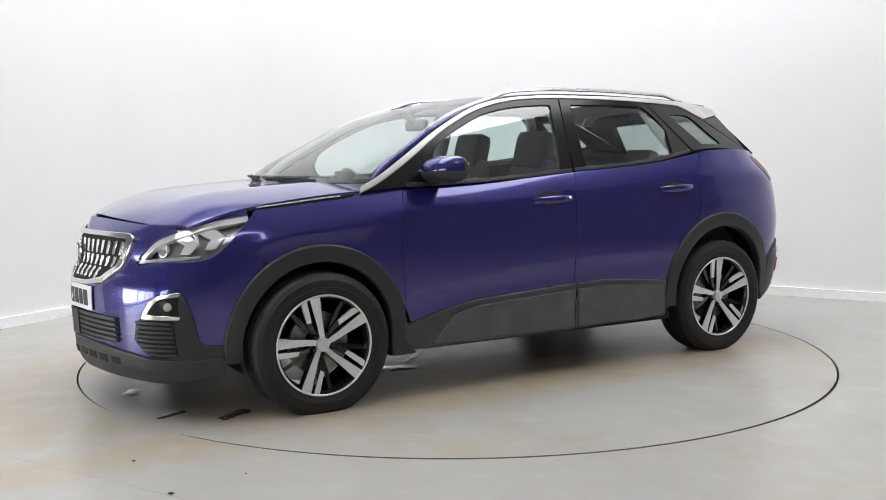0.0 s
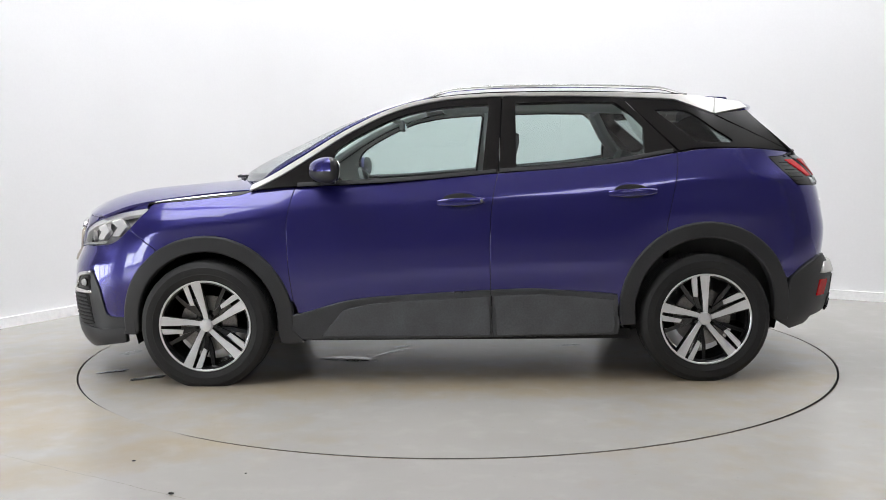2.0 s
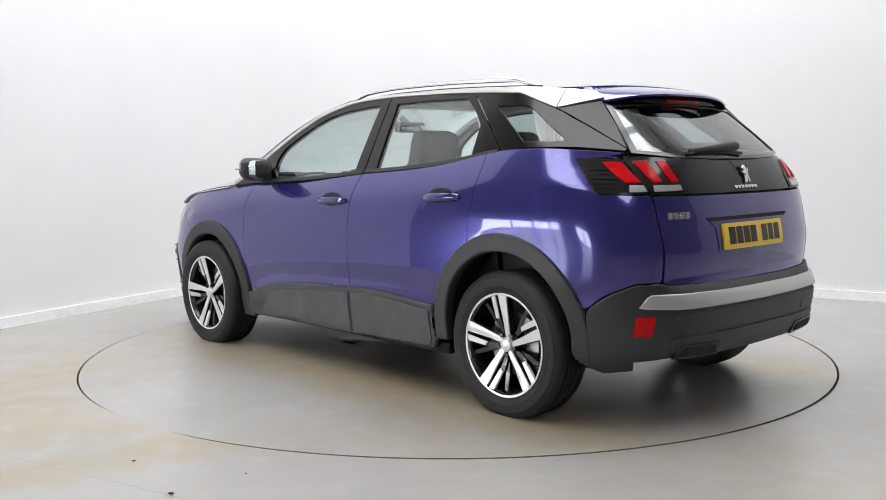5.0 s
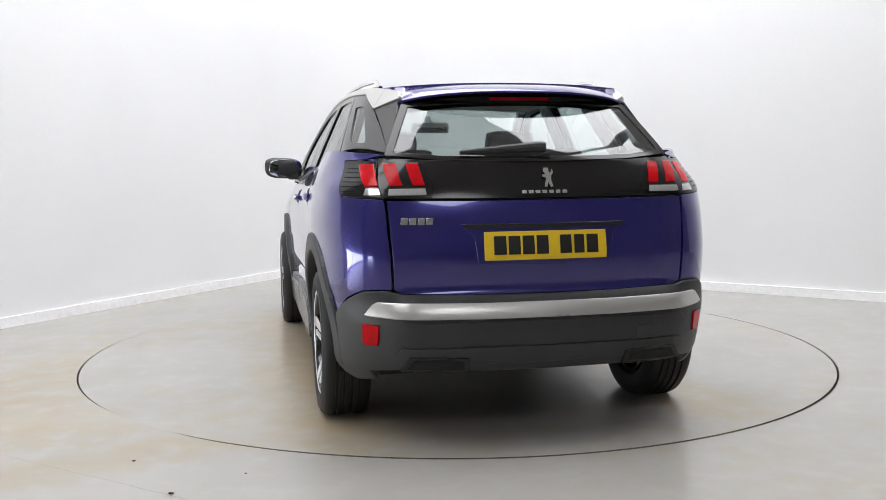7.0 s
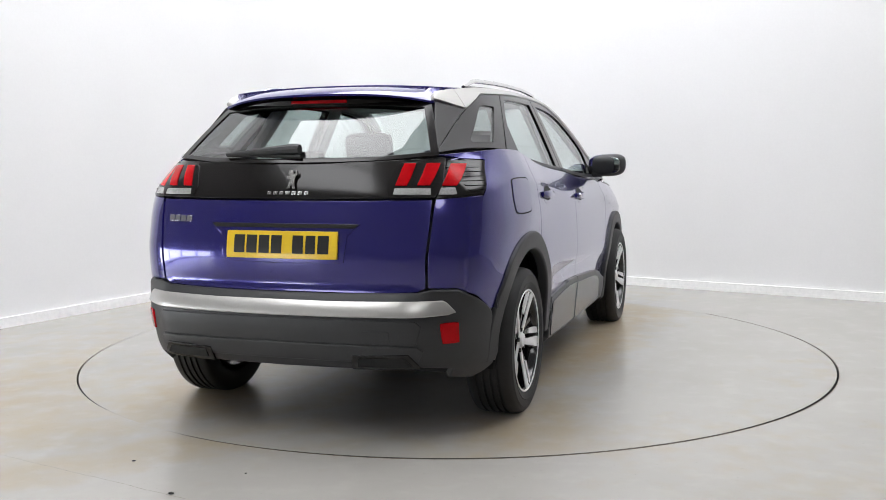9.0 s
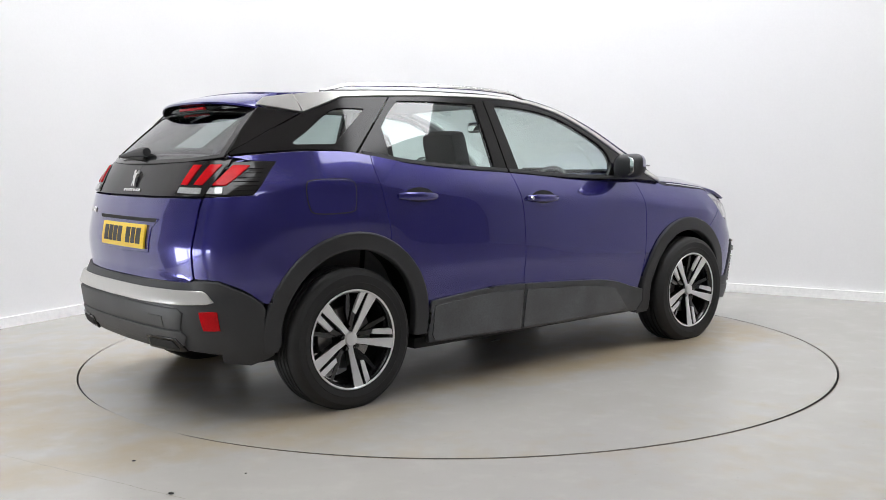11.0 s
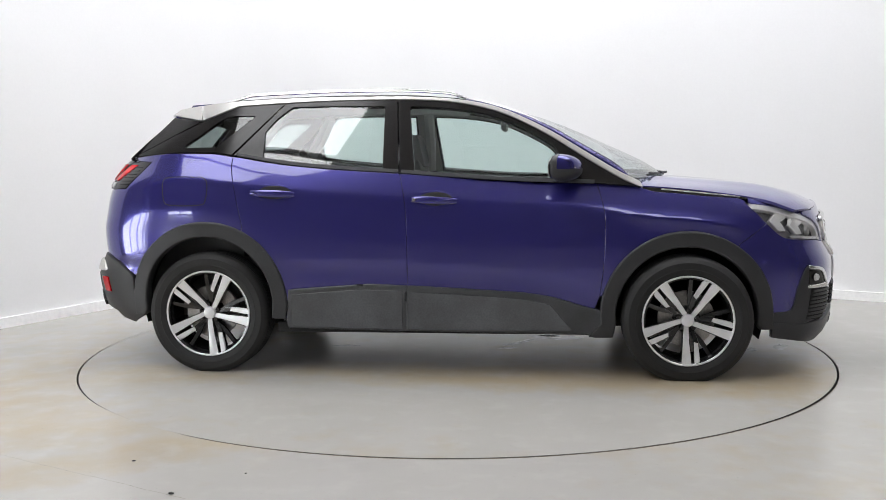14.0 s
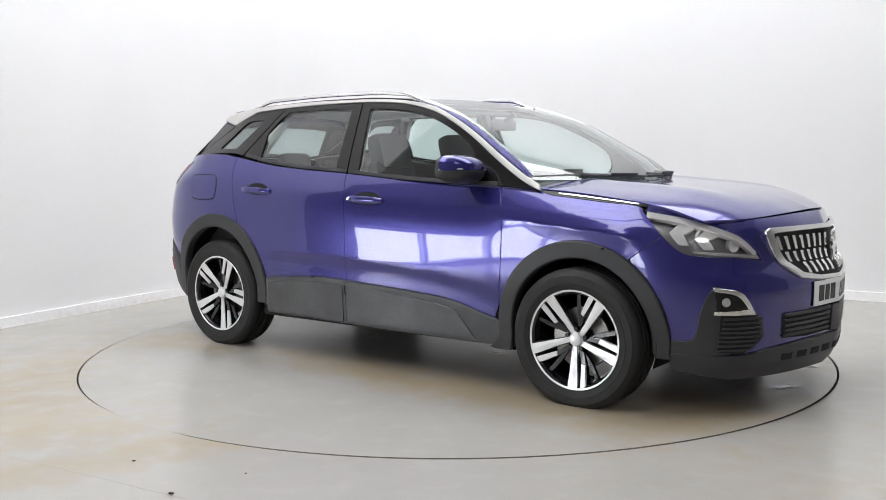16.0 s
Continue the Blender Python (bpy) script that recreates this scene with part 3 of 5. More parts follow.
def turntable():
    t = tagged(new("turntable"), "round grey motorised turntable flush with the floor", "turntable")
    bm = lathe([(.001, -.1), (.001, 0), (TABLE - .0016, 0), (TABLE - .0016, -.1)], 192, "Z")
    part("disc", bm, DISC, t, "grey scuffed turntable top")
    part("edge", lathe([(TABLE - .0016, -.1), (TABLE - .0016, -.001), (TABLE, -.001), (TABLE, -.1)], 192, "Z"), GROOVE, t, "dark steel rim")
    def mark(name, mat, cx, cy, rx, ry, turn, label, seed):
        """A thin uneven film on the disc."""
        rnd = random.Random(seed)
        wob = [rnd.uniform(.6, 1.0) for _ in range(9)]
        bm = bmesh.new()
        ring = []
        for k in range(90):
            a = 2 * math.pi * k / 90
            f = k / 10
            w = wob[int(f) % 9] + (wob[(int(f) + 1) % 9] - wob[int(f) % 9]) * step(f % 1)
            x, y = rx * w * math.cos(a), ry * w * math.sin(a)
            c, s = math.cos(radians(turn)), math.sin(radians(turn))
            ring.append((cx + x * c - y * s, cy + x * s + y * c))
        lo = [bm.verts.new((x, y, .0003)) for x, y in ring]
        hi = [bm.verts.new((cx + (x - cx) * .94, cy + (y - cy) * .94, .0009)) for x, y in ring]
        bm.faces.new(hi)
        for k in range(90):
            bm.faces.new((lo[k], lo[(k + 1) % 90], hi[(k + 1) % 90], hi[k]))
        part(name, bm, mat, t, label)
    wet = "pale drying water mark"
    mark("water_mark", WET, .64, .36, .24, .09, -20, wet, 1)
    mark("water_mark", WET, .40, .16, .16, .04, 50, wet, 2)
    mark("water_mark", WET, .34, -.02, .09, .03, 20, wet, 3)
    mark("water_mark", WET, -.72, -.01, .13, .03, 5, wet, 4)
    mark("water_mark", WET, 2.06, .12, .10, .05, 70, wet, 5)
    mark("water_mark", WET, 1.86, .02, .07, .04, 70, wet, 6)
    mark("oil_mark", OIL, .60, .40, .11, .045, -10, "dark oily mark", 7)
    mark("oil_mark", OIL, 1.72, .82, .14, .05, 30, "dark oily mark", 8)
    mark("oil_mark", OIL, 1.98, .66, .12, .04, 30, "dark oily mark", 9)
    return t


table = turntable()


# ---- the car ----
car = tagged(new("car"), "violet-blue metallic five-door crossover car standing on the turntable", "car")
FRONT_HUB, REAR_HUB, HUB_Z, TYRE_R = 1.340, -1.345, .3375, .350
ARCH = {1: (1.337, .345), -1: (-1.343, .400)}


def line(*pts, n=6):
    return smooth_line([S(*p) for p in pts], n)


def belt_line(x0, x1, drop=0.0, n=24):
    return [S(x0 + (x1 - x0) * k / n, belt(x0 + (x1 - x0) * k / n) - drop) for k in range(n + 1)]


def arch_out(which, a0, a1, r=.440):
    cx, cz = ARCH[which]
    return [S(*p) for p in wheel_arc(cx, cz, r, a0, a1)]


DOOR_FRONT = [(.855, 1.0655), (.882, .968), (.899, .857), (.893, .644), (.872, .45)]
DOOR_MID = [(-.234, 1.1295), (-.203, .992), (-.190, .848), (-.187, .679), (-.190, .508), (-.200, .27)]
DOOR_REAR = [(-1.188, 1.231), (-1.190, 1.171), (-1.173, 1.076), (-1.148, .954), (-1.125, .84)]


def strip_depth(x):
    """How far the dark strip under the bonnet's edge reaches down."""
    return .020 * step((x - 1.06) / .12) * (1 - .5 * step((x - 1.40) / .25))


def body_panels(side):
    # front wing
    top = [S(1.645, .966)] + [S(x, belt(x) - .002 - strip_depth(x)) for x in np.linspace(1.62, .858, 24)]
    arch = arch_out(1, 166, 55)
    loop = top + line(*DOOR_FRONT) + arch + line((1.612, .738), (1.755, .845)) + line((1.755, .845), (1.70, .905), (1.645, .958))
    panel("front_wing", loop, body, PAINT, car, side, grid=.020)
    # dark strip under the bonnet's edge, with a bright line on it
    lo = [S(x, belt(x) - .001 - strip_depth(x)) for x in np.linspace(1.09, 1.66, 20)]
    hi = [S(x, belt(x) - .001) for x in np.linspace(1.66, 1.09, 20)]
    strip = panel("wing_strip", lo + hi, body, BLACK_GLOSS, car, side, gap=.001, lift=-.002, label="gloss black strip under the bonnet edge")
    a = [S(x, belt(x) - .4 * strip_depth(x) - .0035) for x in np.linspace(1.20, 1.62, 16)]
    b = [S(x, belt(x) - .4 * strip_depth(x) + .001) for x in np.linspace(1.62, 1.20, 16)]
    panel("bright_line", a + b, body, CHROME, strip, side, gap=0, lift=.003, thick=.004, edge=.001, label="thin chrome line")
    # doors
    front = panel("front_door", belt_line(.852, -.232, .002) + line(*DOOR_MID) + [S(-.19, .27), S(.80, .27)] + line(*DOOR_FRONT[::-1]), body, PAINT, car, side, grid=.028)
    arch = arch_out(-1, 61, -11)
    rear = panel("rear_door", belt_line(-.238, -1.186, .002) + line(*DOOR_REAR) + arch + [S(-.868, .30), S(-.80, .275)] + line(*DOOR_MID[::-1]), body, PAINT, car, side, grid=.028)
    # rear wing
    arch = arch_out(-1, 160, 62)
    loop = belt_line(-1.192, -1.86, .003) + [R(.70, 1.212), R(.672, 1.203)] + line((-1.80, 1.208), (-1.69, 1.203)) + line((-1.69, 1.203), (-1.76, 1.13), (-1.835, 1.052))
    loop += [R(.76, 1.048), R(.662, 1.042)] + [R(.657, .98), R(.645, .80), R(.640, .672), R(.75, .668)] + line((-1.90, .630), (-1.80, .555)) + arch + line(*DOOR_REAR[::-1])
    panel("rear_wing", loop, body, PAINT, car, side, grid=.024)
    # wheel arch trims and sill cladding in black plastic
    for w, a0, a1, low in ((1, -6, 186, .23), (-1, -12, 186, .27)):
        cx, cz = ARCH[w]
        out_r, in_r = .454, .388
        outer = [S(*p) for p in wheel_arc(cx, cz, out_r, a0, a1, 30)]
        inner = [S(*p) for p in wheel_arc(cx, cz, in_r, a1, a0, 30)]
        toe_a = [S(cx - out_r - .06 * (w == 1), low + .06 * (w < 0)), S(cx - in_r - .012, low + .06 * (w < 0))]
        toe_b = [S(cx + in_r + .01, low + .05), S(cx + out_r + .01, low + .05)]
        loop = outer + toe_a + inner + toe_b
        panel("wheel_arch_trim", loop, body, PLASTIC, car, side, lift=.020 if w > 0 else .014, thick=.05, gap=.001, edge=.012, grid=.04, label="grained black plastic wheel arch trim")
    top_f = line((.897, .366), (.779, .395), (.62, .441), (.471, .465), (.322, .476), (.05, .492), (-.188, .504))
    panel("sill_cladding", top_f + [S(-.198, .252), S(.862, .242)], body, CLAD, front, side, lift=.016, thick=.03, gap=.002, edge=.006, grid=.03, label="grained black plastic door cladding")
    top_r = [S(-.194, .504)] + line((-.24, .5055), (-.34, .5085), (-.436, .509), (-.707, .490), (-.865, .476))
    panel("sill_cladding", top_r + [S(-.880, .30), S(-.872, .262), S(-.204, .252)], body, CLAD, rear, side, lift=.016, thick=.03, gap=.002, edge=.006, grid=.03, label="grained black plastic door cladding")
    step_f = [S(.72, .262), S(.60, .405), S(.45, .437), S(.25, .453), S(-.178, .474), S(-.188, .262)]
    panel("cladding_step", step_f, body, CLAD_SMOOTH, front, side, lift=.0215, thick=.006, gap=0, edge=.002, grid=.03)
    step_r = [S(-.222, .262), S(-.212, .478), S(-.45, .485), S(-.70, .466), S(-.845, .452), S(-.855, .300), S(-.84, .272)]
    panel("cladding_step", step_r, body, CLAD_SMOOTH, rear, side, lift=.0215, thick=.006, gap=0, edge=.002, grid=.03)
    bm = boxes((-.95, .90, side * .80 - .06, side * .80 + .06, .228, .29), bevel=.02)
    part("sill", bm, DARK, car, "dark underside sill")
    # dark sheet added inside the flank so that the door gaps stay dark
    skin = belt_line(.98, -1.80, .035) + [S(-1.80, .90), S(-.90, .90), S(-.86, .84), S(-.86, .30), S(.83, .30), S(.85, .80), S(.98, .85)]
    panel("gap_backing", skin, body, DARK, car, side, gap=0, lift=-.022, thick=.002, edge=.0005, grid=.10, label="dark backing sheet added behind the door gaps")
    # handles
    for door, cx, cz in ((front, -.035, .985), (rear, -.945, 1.026)):
        w = .115
        cup = [(at_side(cx + w * math.cos(t) * .92, cz), cz - .002 + .050 * math.sin(t)) for t in np.linspace(0, 2 * math.pi, 28)[:-1]]
        panel("handle_recess", cup, body, PAINT, door, side, lift=.0012, thick=.002, gap=0, edge=.001)
        # flat dark oval: the dish's shade put in as colour
        hollow = [(at_side(cx + .008 + w * .80 * math.cos(t), cz), cz + .002 + .036 * math.sin(t)) for t in np.linspace(0, 2 * math.pi, 24)[:-1]]
        panel("handle_shade", hollow, body, DARK, door, side, lift=.003, thick=.002, gap=0, edge=.001, label="dark oval for the shade behind the handle")
        pts = []
        for k in range(13):
            t = -1 + k / 6
            p = body(at_side(cx + t * .125, cz), cz - .005 - .005 * t)
            out = .004 + .014 * (1 - t ** 4)
            pts.append((p.x, side * (p.y + out), p.z))
        rad = [.007 + .004 * (1 - abs(-1 + k / 6) ** 3) for k in range(13)]
        h = part("door_handle", tube(pts, rad, 14, flat=1.9), PAINT, door)
        if door is front:
            p = pts[1]
            bm = lathe([(.001, 0), (.001, .012), (.009, .012), (.011, .008), (.011, 0)], 16)
            bmesh.ops.transform(bm, matrix=Matrix.Translation((p[0] - .004, p[1] + side * .010, p[2])) @ Matrix.Rotation(0 if side > 0 else math.pi, 4, "Z"), verts=bm.verts)
            part("keyhole", bm, CHROME, h, "round chrome key lock")
    if side < 0:
        c = [S(-1.36, 1.112), S(-1.545, 1.112), S(-1.585, 1.085), S(-1.580, .995), S(-1.545, .962), S(-1.37, .962), S(-1.335, .990), S(-1.328, 1.085)]
        ringed = smooth_line(c + [c[0]], 4)[:-1]
        panel("flap_gap", ringed, body, DARK, car, side, lift=.0016, thick=.002, gap=-.006, edge=.0004, grid=.018)
        panel("fuel_flap", ringed, body, PAINT, car, side, lift=.0034, thick=.006, gap=.001, edge=.0022, grid=.018)
    return front, rear


STRIP_LOW = [(1.098, 1.046), (1.015, 1.080), (.792, 1.209), (.631, 1.314), (.476, 1.400), (.320, 1.468), (.161, 1.511), (.006, 1.535), (-.149, 1.545), (-.301, 1.549), (-.61, 1.547), (-.931, 1.537), (-1.218, 1.524)]
STRIP_UP = [(1.085, 1.075), (1.018, 1.106), (.795, 1.238), (.633, 1.339), (.478, 1.421), (.321, 1.489), (.161, 1.529), (.006, 1.549), (-.15, 1.559), (-.302, 1.564), (-.61, 1.565), (-.931, 1.560), (-1.244, 1.549)]
_low = curve(STRIP_LOW, .05)
_up = curve(STRIP_UP, .05)


def window_side(side, front, rear):
    low = lambda a, b, n=20: [(x, _low(x) - .002) for x in np.linspace(a, b, n)]
    sill = lambda a, b, n=16: [(x, belt(x) + .002) for x in np.linspace(a, b, n)]
    # front door frame and glass
    fg = smooth_line([(.60, 1.100), (.655, 1.165), (.63, 1.258), (.492, 1.349), (.294, 1.440), (.119, 1.481), (-.055, 1.499), (-.185, 1.505)], 5)
    fg += smooth_line([(-.193, 1.495), (-.172, 1.32), (-.151, 1.145)], 4) + smooth_line([(-.151, 1.143), (.05, 1.128), (.29, 1.110), (.60, 1.100)], 4)[:-1]
    frame_f = panel("door_frame", low(1.085, -.264) + sill(-.236, 1.085), cabin, BLACK_GLOSS, front, side, holes=[fg], lift=.0, thick=.03, label="gloss black window frame")
    panel("frame_lining", low(1.03, -.258) + sill(-.232, 1.03), cabin, LINING, front, side, holes=[shrunk(fg, -.012)], lift=-.040, thick=.002, edge=.0005, label="grey inner window lining")
    panel("window", fg, cabin, WINDOW, front, side, gap=-.004, lift=-.008, thick=.004, edge=.001, label="tinted clear door glass")
    rg = [(-.340, 1.508), (-.62, 1.514), (-.875, 1.510)] + smooth_line([(-.885, 1.506), (-.96, 1.448), (-1.028, 1.371)], 4) + [(-1.030, 1.222)] + smooth_line([(-1.026, 1.214), (-.80, 1.190), (-.56, 1.168), (-.334, 1.154)], 4)
    frame_r = panel("door_frame", low(-.270, -.920) + [(-.925, 1.533), (-1.215, 1.236)] + sill(-1.205, -.240), cabin, BLACK_GLOSS, rear, side, holes=[rg], thick=.03, label="gloss black window frame")
    panel("frame_lining", low(-.276, -.915) + [(-.925, 1.528), (-1.205, 1.240)] + sill(-1.20, -.246), cabin, LINING, rear, side, holes=[shrunk(rg, -.012)], lift=-.040, thick=.002, edge=.0005, label="grey inner window lining")
    panel("window", rg, cabin, WINDOW, rear, side, gap=-.004, lift=-.008, thick=.004, edge=.001, label="tinted clear door glass")
    # thin body-edge moulding under the glass
    for door, a, b in ((front, .84, -.225), (rear, -.245, -1.185)):
        m = [(x, belt(x) + .002) for x in np.linspace(a, b, 20)] + [(x, belt(x) + .018) for x in np.linspace(b, a, 20)]
        panel("window_moulding", m, cabin, PLASTIC, door, side, gap=0, lift=.005, thick=.006, edge=.002, label="matt black window moulding")
    # dark strips added behind the seams, where light would show through
    panel("seam_backing", [(-.215, 1.140), (-.255, 1.140), (-.290, 1.542), (-.245, 1.542)], cabin, DARK, front, side, gap=0, lift=-.014, thick=.002, edge=.0005)
    seam = [(-.895, 1.530), (-.955, 1.530), (-1.245, 1.240), (-1.190, 1.238)]
    panel("seam_backing", seam, cabin, DARK, rear, side, gap=0, lift=-.018, thick=.002, edge=.0005)
    # fixed rear quarter window
    qg = smooth_line([(-1.105, 1.463), (-1.255, 1.462), (-1.33, 1.43), (-1.43, 1.36), (-1.525, 1.298), (-1.515, 1.285)], 5) + [(-1.42, 1.287), (-1.325, 1.287)]
    quarter = panel("quarter_window", [(-.928, 1.533), (-1.05, 1.531)] + low(-1.06, -1.212, 6) + [(-1.435, 1.440), (-1.64, 1.345), (-1.845, 1.246)] + sill(-1.84, -1.222), cabin, BLACK_GLOSS, car, side, holes=[qg], thick=.02, label="gloss black panel round the rear quarter glass")
    panel("pane", qg, cabin, PRIVACY, quarter, side, gap=-.004, lift=-.006, thick=.004, edge=.001, label="dark privacy glass")
    panel("rear_pillar", [(-1.442, 1.440), (-1.642, 1.468), (-1.768, 1.34), (-1.868, 1.240), (-1.853, 1.240), (-1.64, 1.345)], cabin, BLACK_GLOSS, car, side, thick=.02, label="gloss black tailgate side panel")
    # silver roofline
    n = 40
    loop = [(x, _low(x)) for x in np.linspace(1.098, -1.215, n)] + [(-1.436, 1.443)] + [(-1.452, 1.530), (-1.35, 1.541)] + [(x, _up(x)) for x in np.linspace(-1.24, 1.085, n)]
    panel("roof_strip", loop, cabin, SILVER, car, side, gap=.001, lift=.006, thick=.02, edge=.003, label="brushed silver roofline strip")
    panel("spoiler_end", [(-1.442, 1.443), (-1.645, 1.480), (-1.60, 1.512), (-1.458, 1.531)], cabin, SILVER, car, side, gap=.001, lift=.006, thick=.03, edge=.003, label="silver spoiler end piece")
    # painted pillar between the strip and the windscreen
    zs = np.linspace(1.105, 1.545, 26)
    bm = bmesh.new()
    rows = []
    for z in zs:
        px = pillar_x(z)
        a = cabin(px, z)
        q = [(x, _up(x)) for x in np.linspace(1.085, .05, 60)]
        sx, sz = min(q, key=lambda p: abs((p[0] - px) * .72 + (p[1] - z) * -.69))
        o = cabin(sx, sz)
        inn = screen(max(.2, a.y - .022), z + .004)
        mid = (o + inn) / 2 + Vector((.003, .006, .004))
        rows.append([bm.verts.new((p.x, side * p.y, p.z)) for p in (o + Vector((0, -.004, 0)), o * .75 + inn * .25 + Vector((.002, .005, .003)), mid, o * .25 + inn * .75 + Vector((.002, .003, .003)), inn)])
    for r, s in zip(rows, rows[1:]):
        for k in range(4):
            bm.faces.new((r[k], r[k + 1], s[k + 1], s[k]))
    bmesh.ops.solidify(bm, geom=bm.faces[:], thickness=.012)
    part("windscreen_pillar", bm, PAINT, car)
    # roof rail
    xs = np.linspace(.185, -1.30, 40)
    pts, base = [], []
    for k, x in enumerate(xs):
        t = k / 39
        y = .585 - .02 * t
        lift = .030 * step(min(t, 1 - t) / .12)
        pts.append((x, side * y, roof(x, y).z + .006 + lift))
    rail = part("roof_rail", tube(pts, [.008 + .006 * step(min(k, 39 - k) / 5) for k in range(40)], 10, flat=.8), CHROME, car, "satin silver roof rail")
    part("rail_base", tube([(p[0], p[1], roof(p[0], abs(p[1])).z + .004) for p in pts], .011, 8, flat=.6), BLACK_GLOSS, rail)


def mirror(side):
    """Door mirror: painted cap, black foot, glass facing back."""
    cx, cz, cy = .668, 1.153, .948
    bm = bmesh.new()
    bmesh.ops.create_uvsphere(bm, u_segments=28, v_segments=18, radius=1)
    for v in bm.verts:
        x, y, z = v.co
        k = 1 - .22 * max(0, x)
        sx = .095 if x > 0 else .055
        v.co = Vector((cx + math.copysign(abs(x) ** .8, x) * sx - .035 * y, cy + math.copysign(abs(y) ** .62, y) * .126 * k, cz + math.copysign(abs(z) ** .62, z) * .070 * k + .008 * y))
        v.co.y *= side
    bmesh.ops.bisect_plane(bm, geom=bm.verts[:] + bm.edges[:] + bm.faces[:], plane_co=(0, 0, cz - .004), plane_no=(0, 0, 1), clear_inner=False)
    upper = bm.copy()
    bmesh.ops.delete(upper, geom=[f for f in upper.faces if f.calc_center_median().z < cz - .004 or f.calc_center_median().x < cx - .022], context="FACES")
    bmesh.ops.delete(bm, geom=[f for f in bm.faces if f.calc_center_median().z > cz - .004 and f.calc_center_median().x >= cx - .022], context="FACES")
    bmesh.ops.solidify(upper, geom=upper.faces[:], thickness=.004)
    bmesh.ops.solidify(bm, geom=bm.faces[:], thickness=.004)
    whole = part("door_mirror", bm, PLASTIC, car, "door mirror with a painted cap and black base")
    part("mirror_cap", upper, PAINT, whole)
    bm = lathe([(.001, 0), (.001, .006), (1, .006), (1.04, .003), (1.04, 0)], 28, "X")
    for v in bm.verts:
        y, z = v.co.y, v.co.z
        v.co = Vector((cx - .040 - v.co.x - .035 * y, side * (cy + math.copysign(abs(y) ** .7, y) * .096), cz + math.copysign(abs(z) ** .7, z) * .056))
    part("mirror_glass", bm, MIRROR, whole, "silvered mirror glass")
    bm = boxes((cx - .035, cx + .045, min(side * .85, side * .92), max(side * .85, side * .92), 1.075, 1.115), bevel=.012)
    part("mirror_foot", bm, PLASTIC, whole)
    bm = tube([(cx + .098 - .035 * t, side * (cy - .10 + .20 * t), cz - .004 + .006 * t) for t in np.linspace(0, 1, 8)], .005, 6)
    part("indicator", bm, WHITE_LENS, whole, "slim clear indicator lens")


def front_end():
    head_low = [F(.560, .728), F(.67, .742)] + line((2.05, .748), (1.94, .754), (1.84, .775), (1.755, .845))
    head_up = [F(.560, .728), F(.588, .77), F(.632, .815)] + line((2.045, .852), (1.96, .892), (1.82, .935), (1.645, .962))
    arch = [p for p in arch_out(1, 58, -6) if p[0] < S(1.60, .74)[0]]
    top = [F(.001, .938), F(.25, .932), F(.44, .922), F(.60, .914)] + line((2.05, .910), (1.965, .905))
    half = [(0, .938)] + top[1:] + [S(1.972, .887), S(2.045, .849)] + head_up[2::-1][:2] + head_low[:-1] + line((1.755, .845), (1.612, .738)) + arch + [S(1.795, .25), S(1.95, .222), F(.70, .21), F(.40, .20), (0, .195)]
    panel("front_bumper", both_ways(half), shell, PAINT, car, 1, grid=.05, label="violet-blue painted front bumper")
    # grille
    g = [(0, .868), F(.30, .868), F(.50, .866), F(.530, .850), F(.515, .79), F(.46, .705), F(.36, .635), F(.20, .614), (0, .608)]
    gi = [(0, .853), F(.30, .853), F(.475, .849), F(.490, .836), F(.470, .782), F(.425, .715), F(.342, .652), F(.20, .628), (0, .621)]
    grille = panel("grille", both_ways(gi), shell, DARK, car, 1, gap=-.004, lift=.004, thick=.004, grid=.05, label="black radiator grille with chrome studs")
    panel("grille_frame", both_ways(g), shell, CHROME, grille, 1, holes=[both_ways(gi)], gap=0, lift=.014, thick=.018, edge=.005, grid=.03, label="wide satin chrome grille surround")
    inner = both_ways(gi)
    for row, (z0, z1) in enumerate(((.768, .828), (.706, .756), (.648, .696))):
        for k in range(-8, 9):
            y = k * .056
            slant = .018 * (k / 8)
            q = [(y - .0085 - slant * .3, z0), (y + .0085 - slant * .3, z0), (y + .0105 + slant, z1), (y - .0105 + slant, z1)]
            q = [F(a, b) for a, b in q]
            if abs(k) == 0 or not all(inside(p, inner) for p in q):
                continue
            panel("grille_stud", q, shell, CHROME, grille, 1, gap=0, lift=.012, thick=.012, edge=.002, grid=.05)
    bm = bmesh.new()
    emblem(bm, .062)
    bmesh.ops.transform(bm, matrix=Matrix.Translation(body(0, .745) + Vector((.018, 0, 0))) @ pose(0, 0, 0, 90, 0, 90), verts=bm.verts)
    part("emblem", bm, CHROME, grille, "plain chrome emblem")
    # plate
    plate = panel("front_number_plate", both_ways([(0, .603), F(.262, .603), F(.262, .488), (0, .488)]), shell, PLATE_WHITE, car, 1, gap=0, lift=.012, thick=.006, edge=.002, label="white number plate with dark bars")
    for y0, w in PLATE_BARS:
        panel("plate_bar", [F(-y0, .508), F(-y0 - w, .508), F(-y0 - w, .584), F(-y0, .584)], shell, PLATE_BLACK, plate, 1, gap=0, lift=.0132, thick=.001, edge=.0003, grid=.08)
    # lower intake with slats
    low = panel("lower_intake", both_ways([(0, .474), F(.30, .472), F(.49, .468), F(.475, .36), F(.30, .350), (0, .350)]), shell, DARK, car, 1, gap=0, lift=.004, thick=.006, label="black lower air intake with slats")
    for k in range(5):
        z = .366 + k * .024
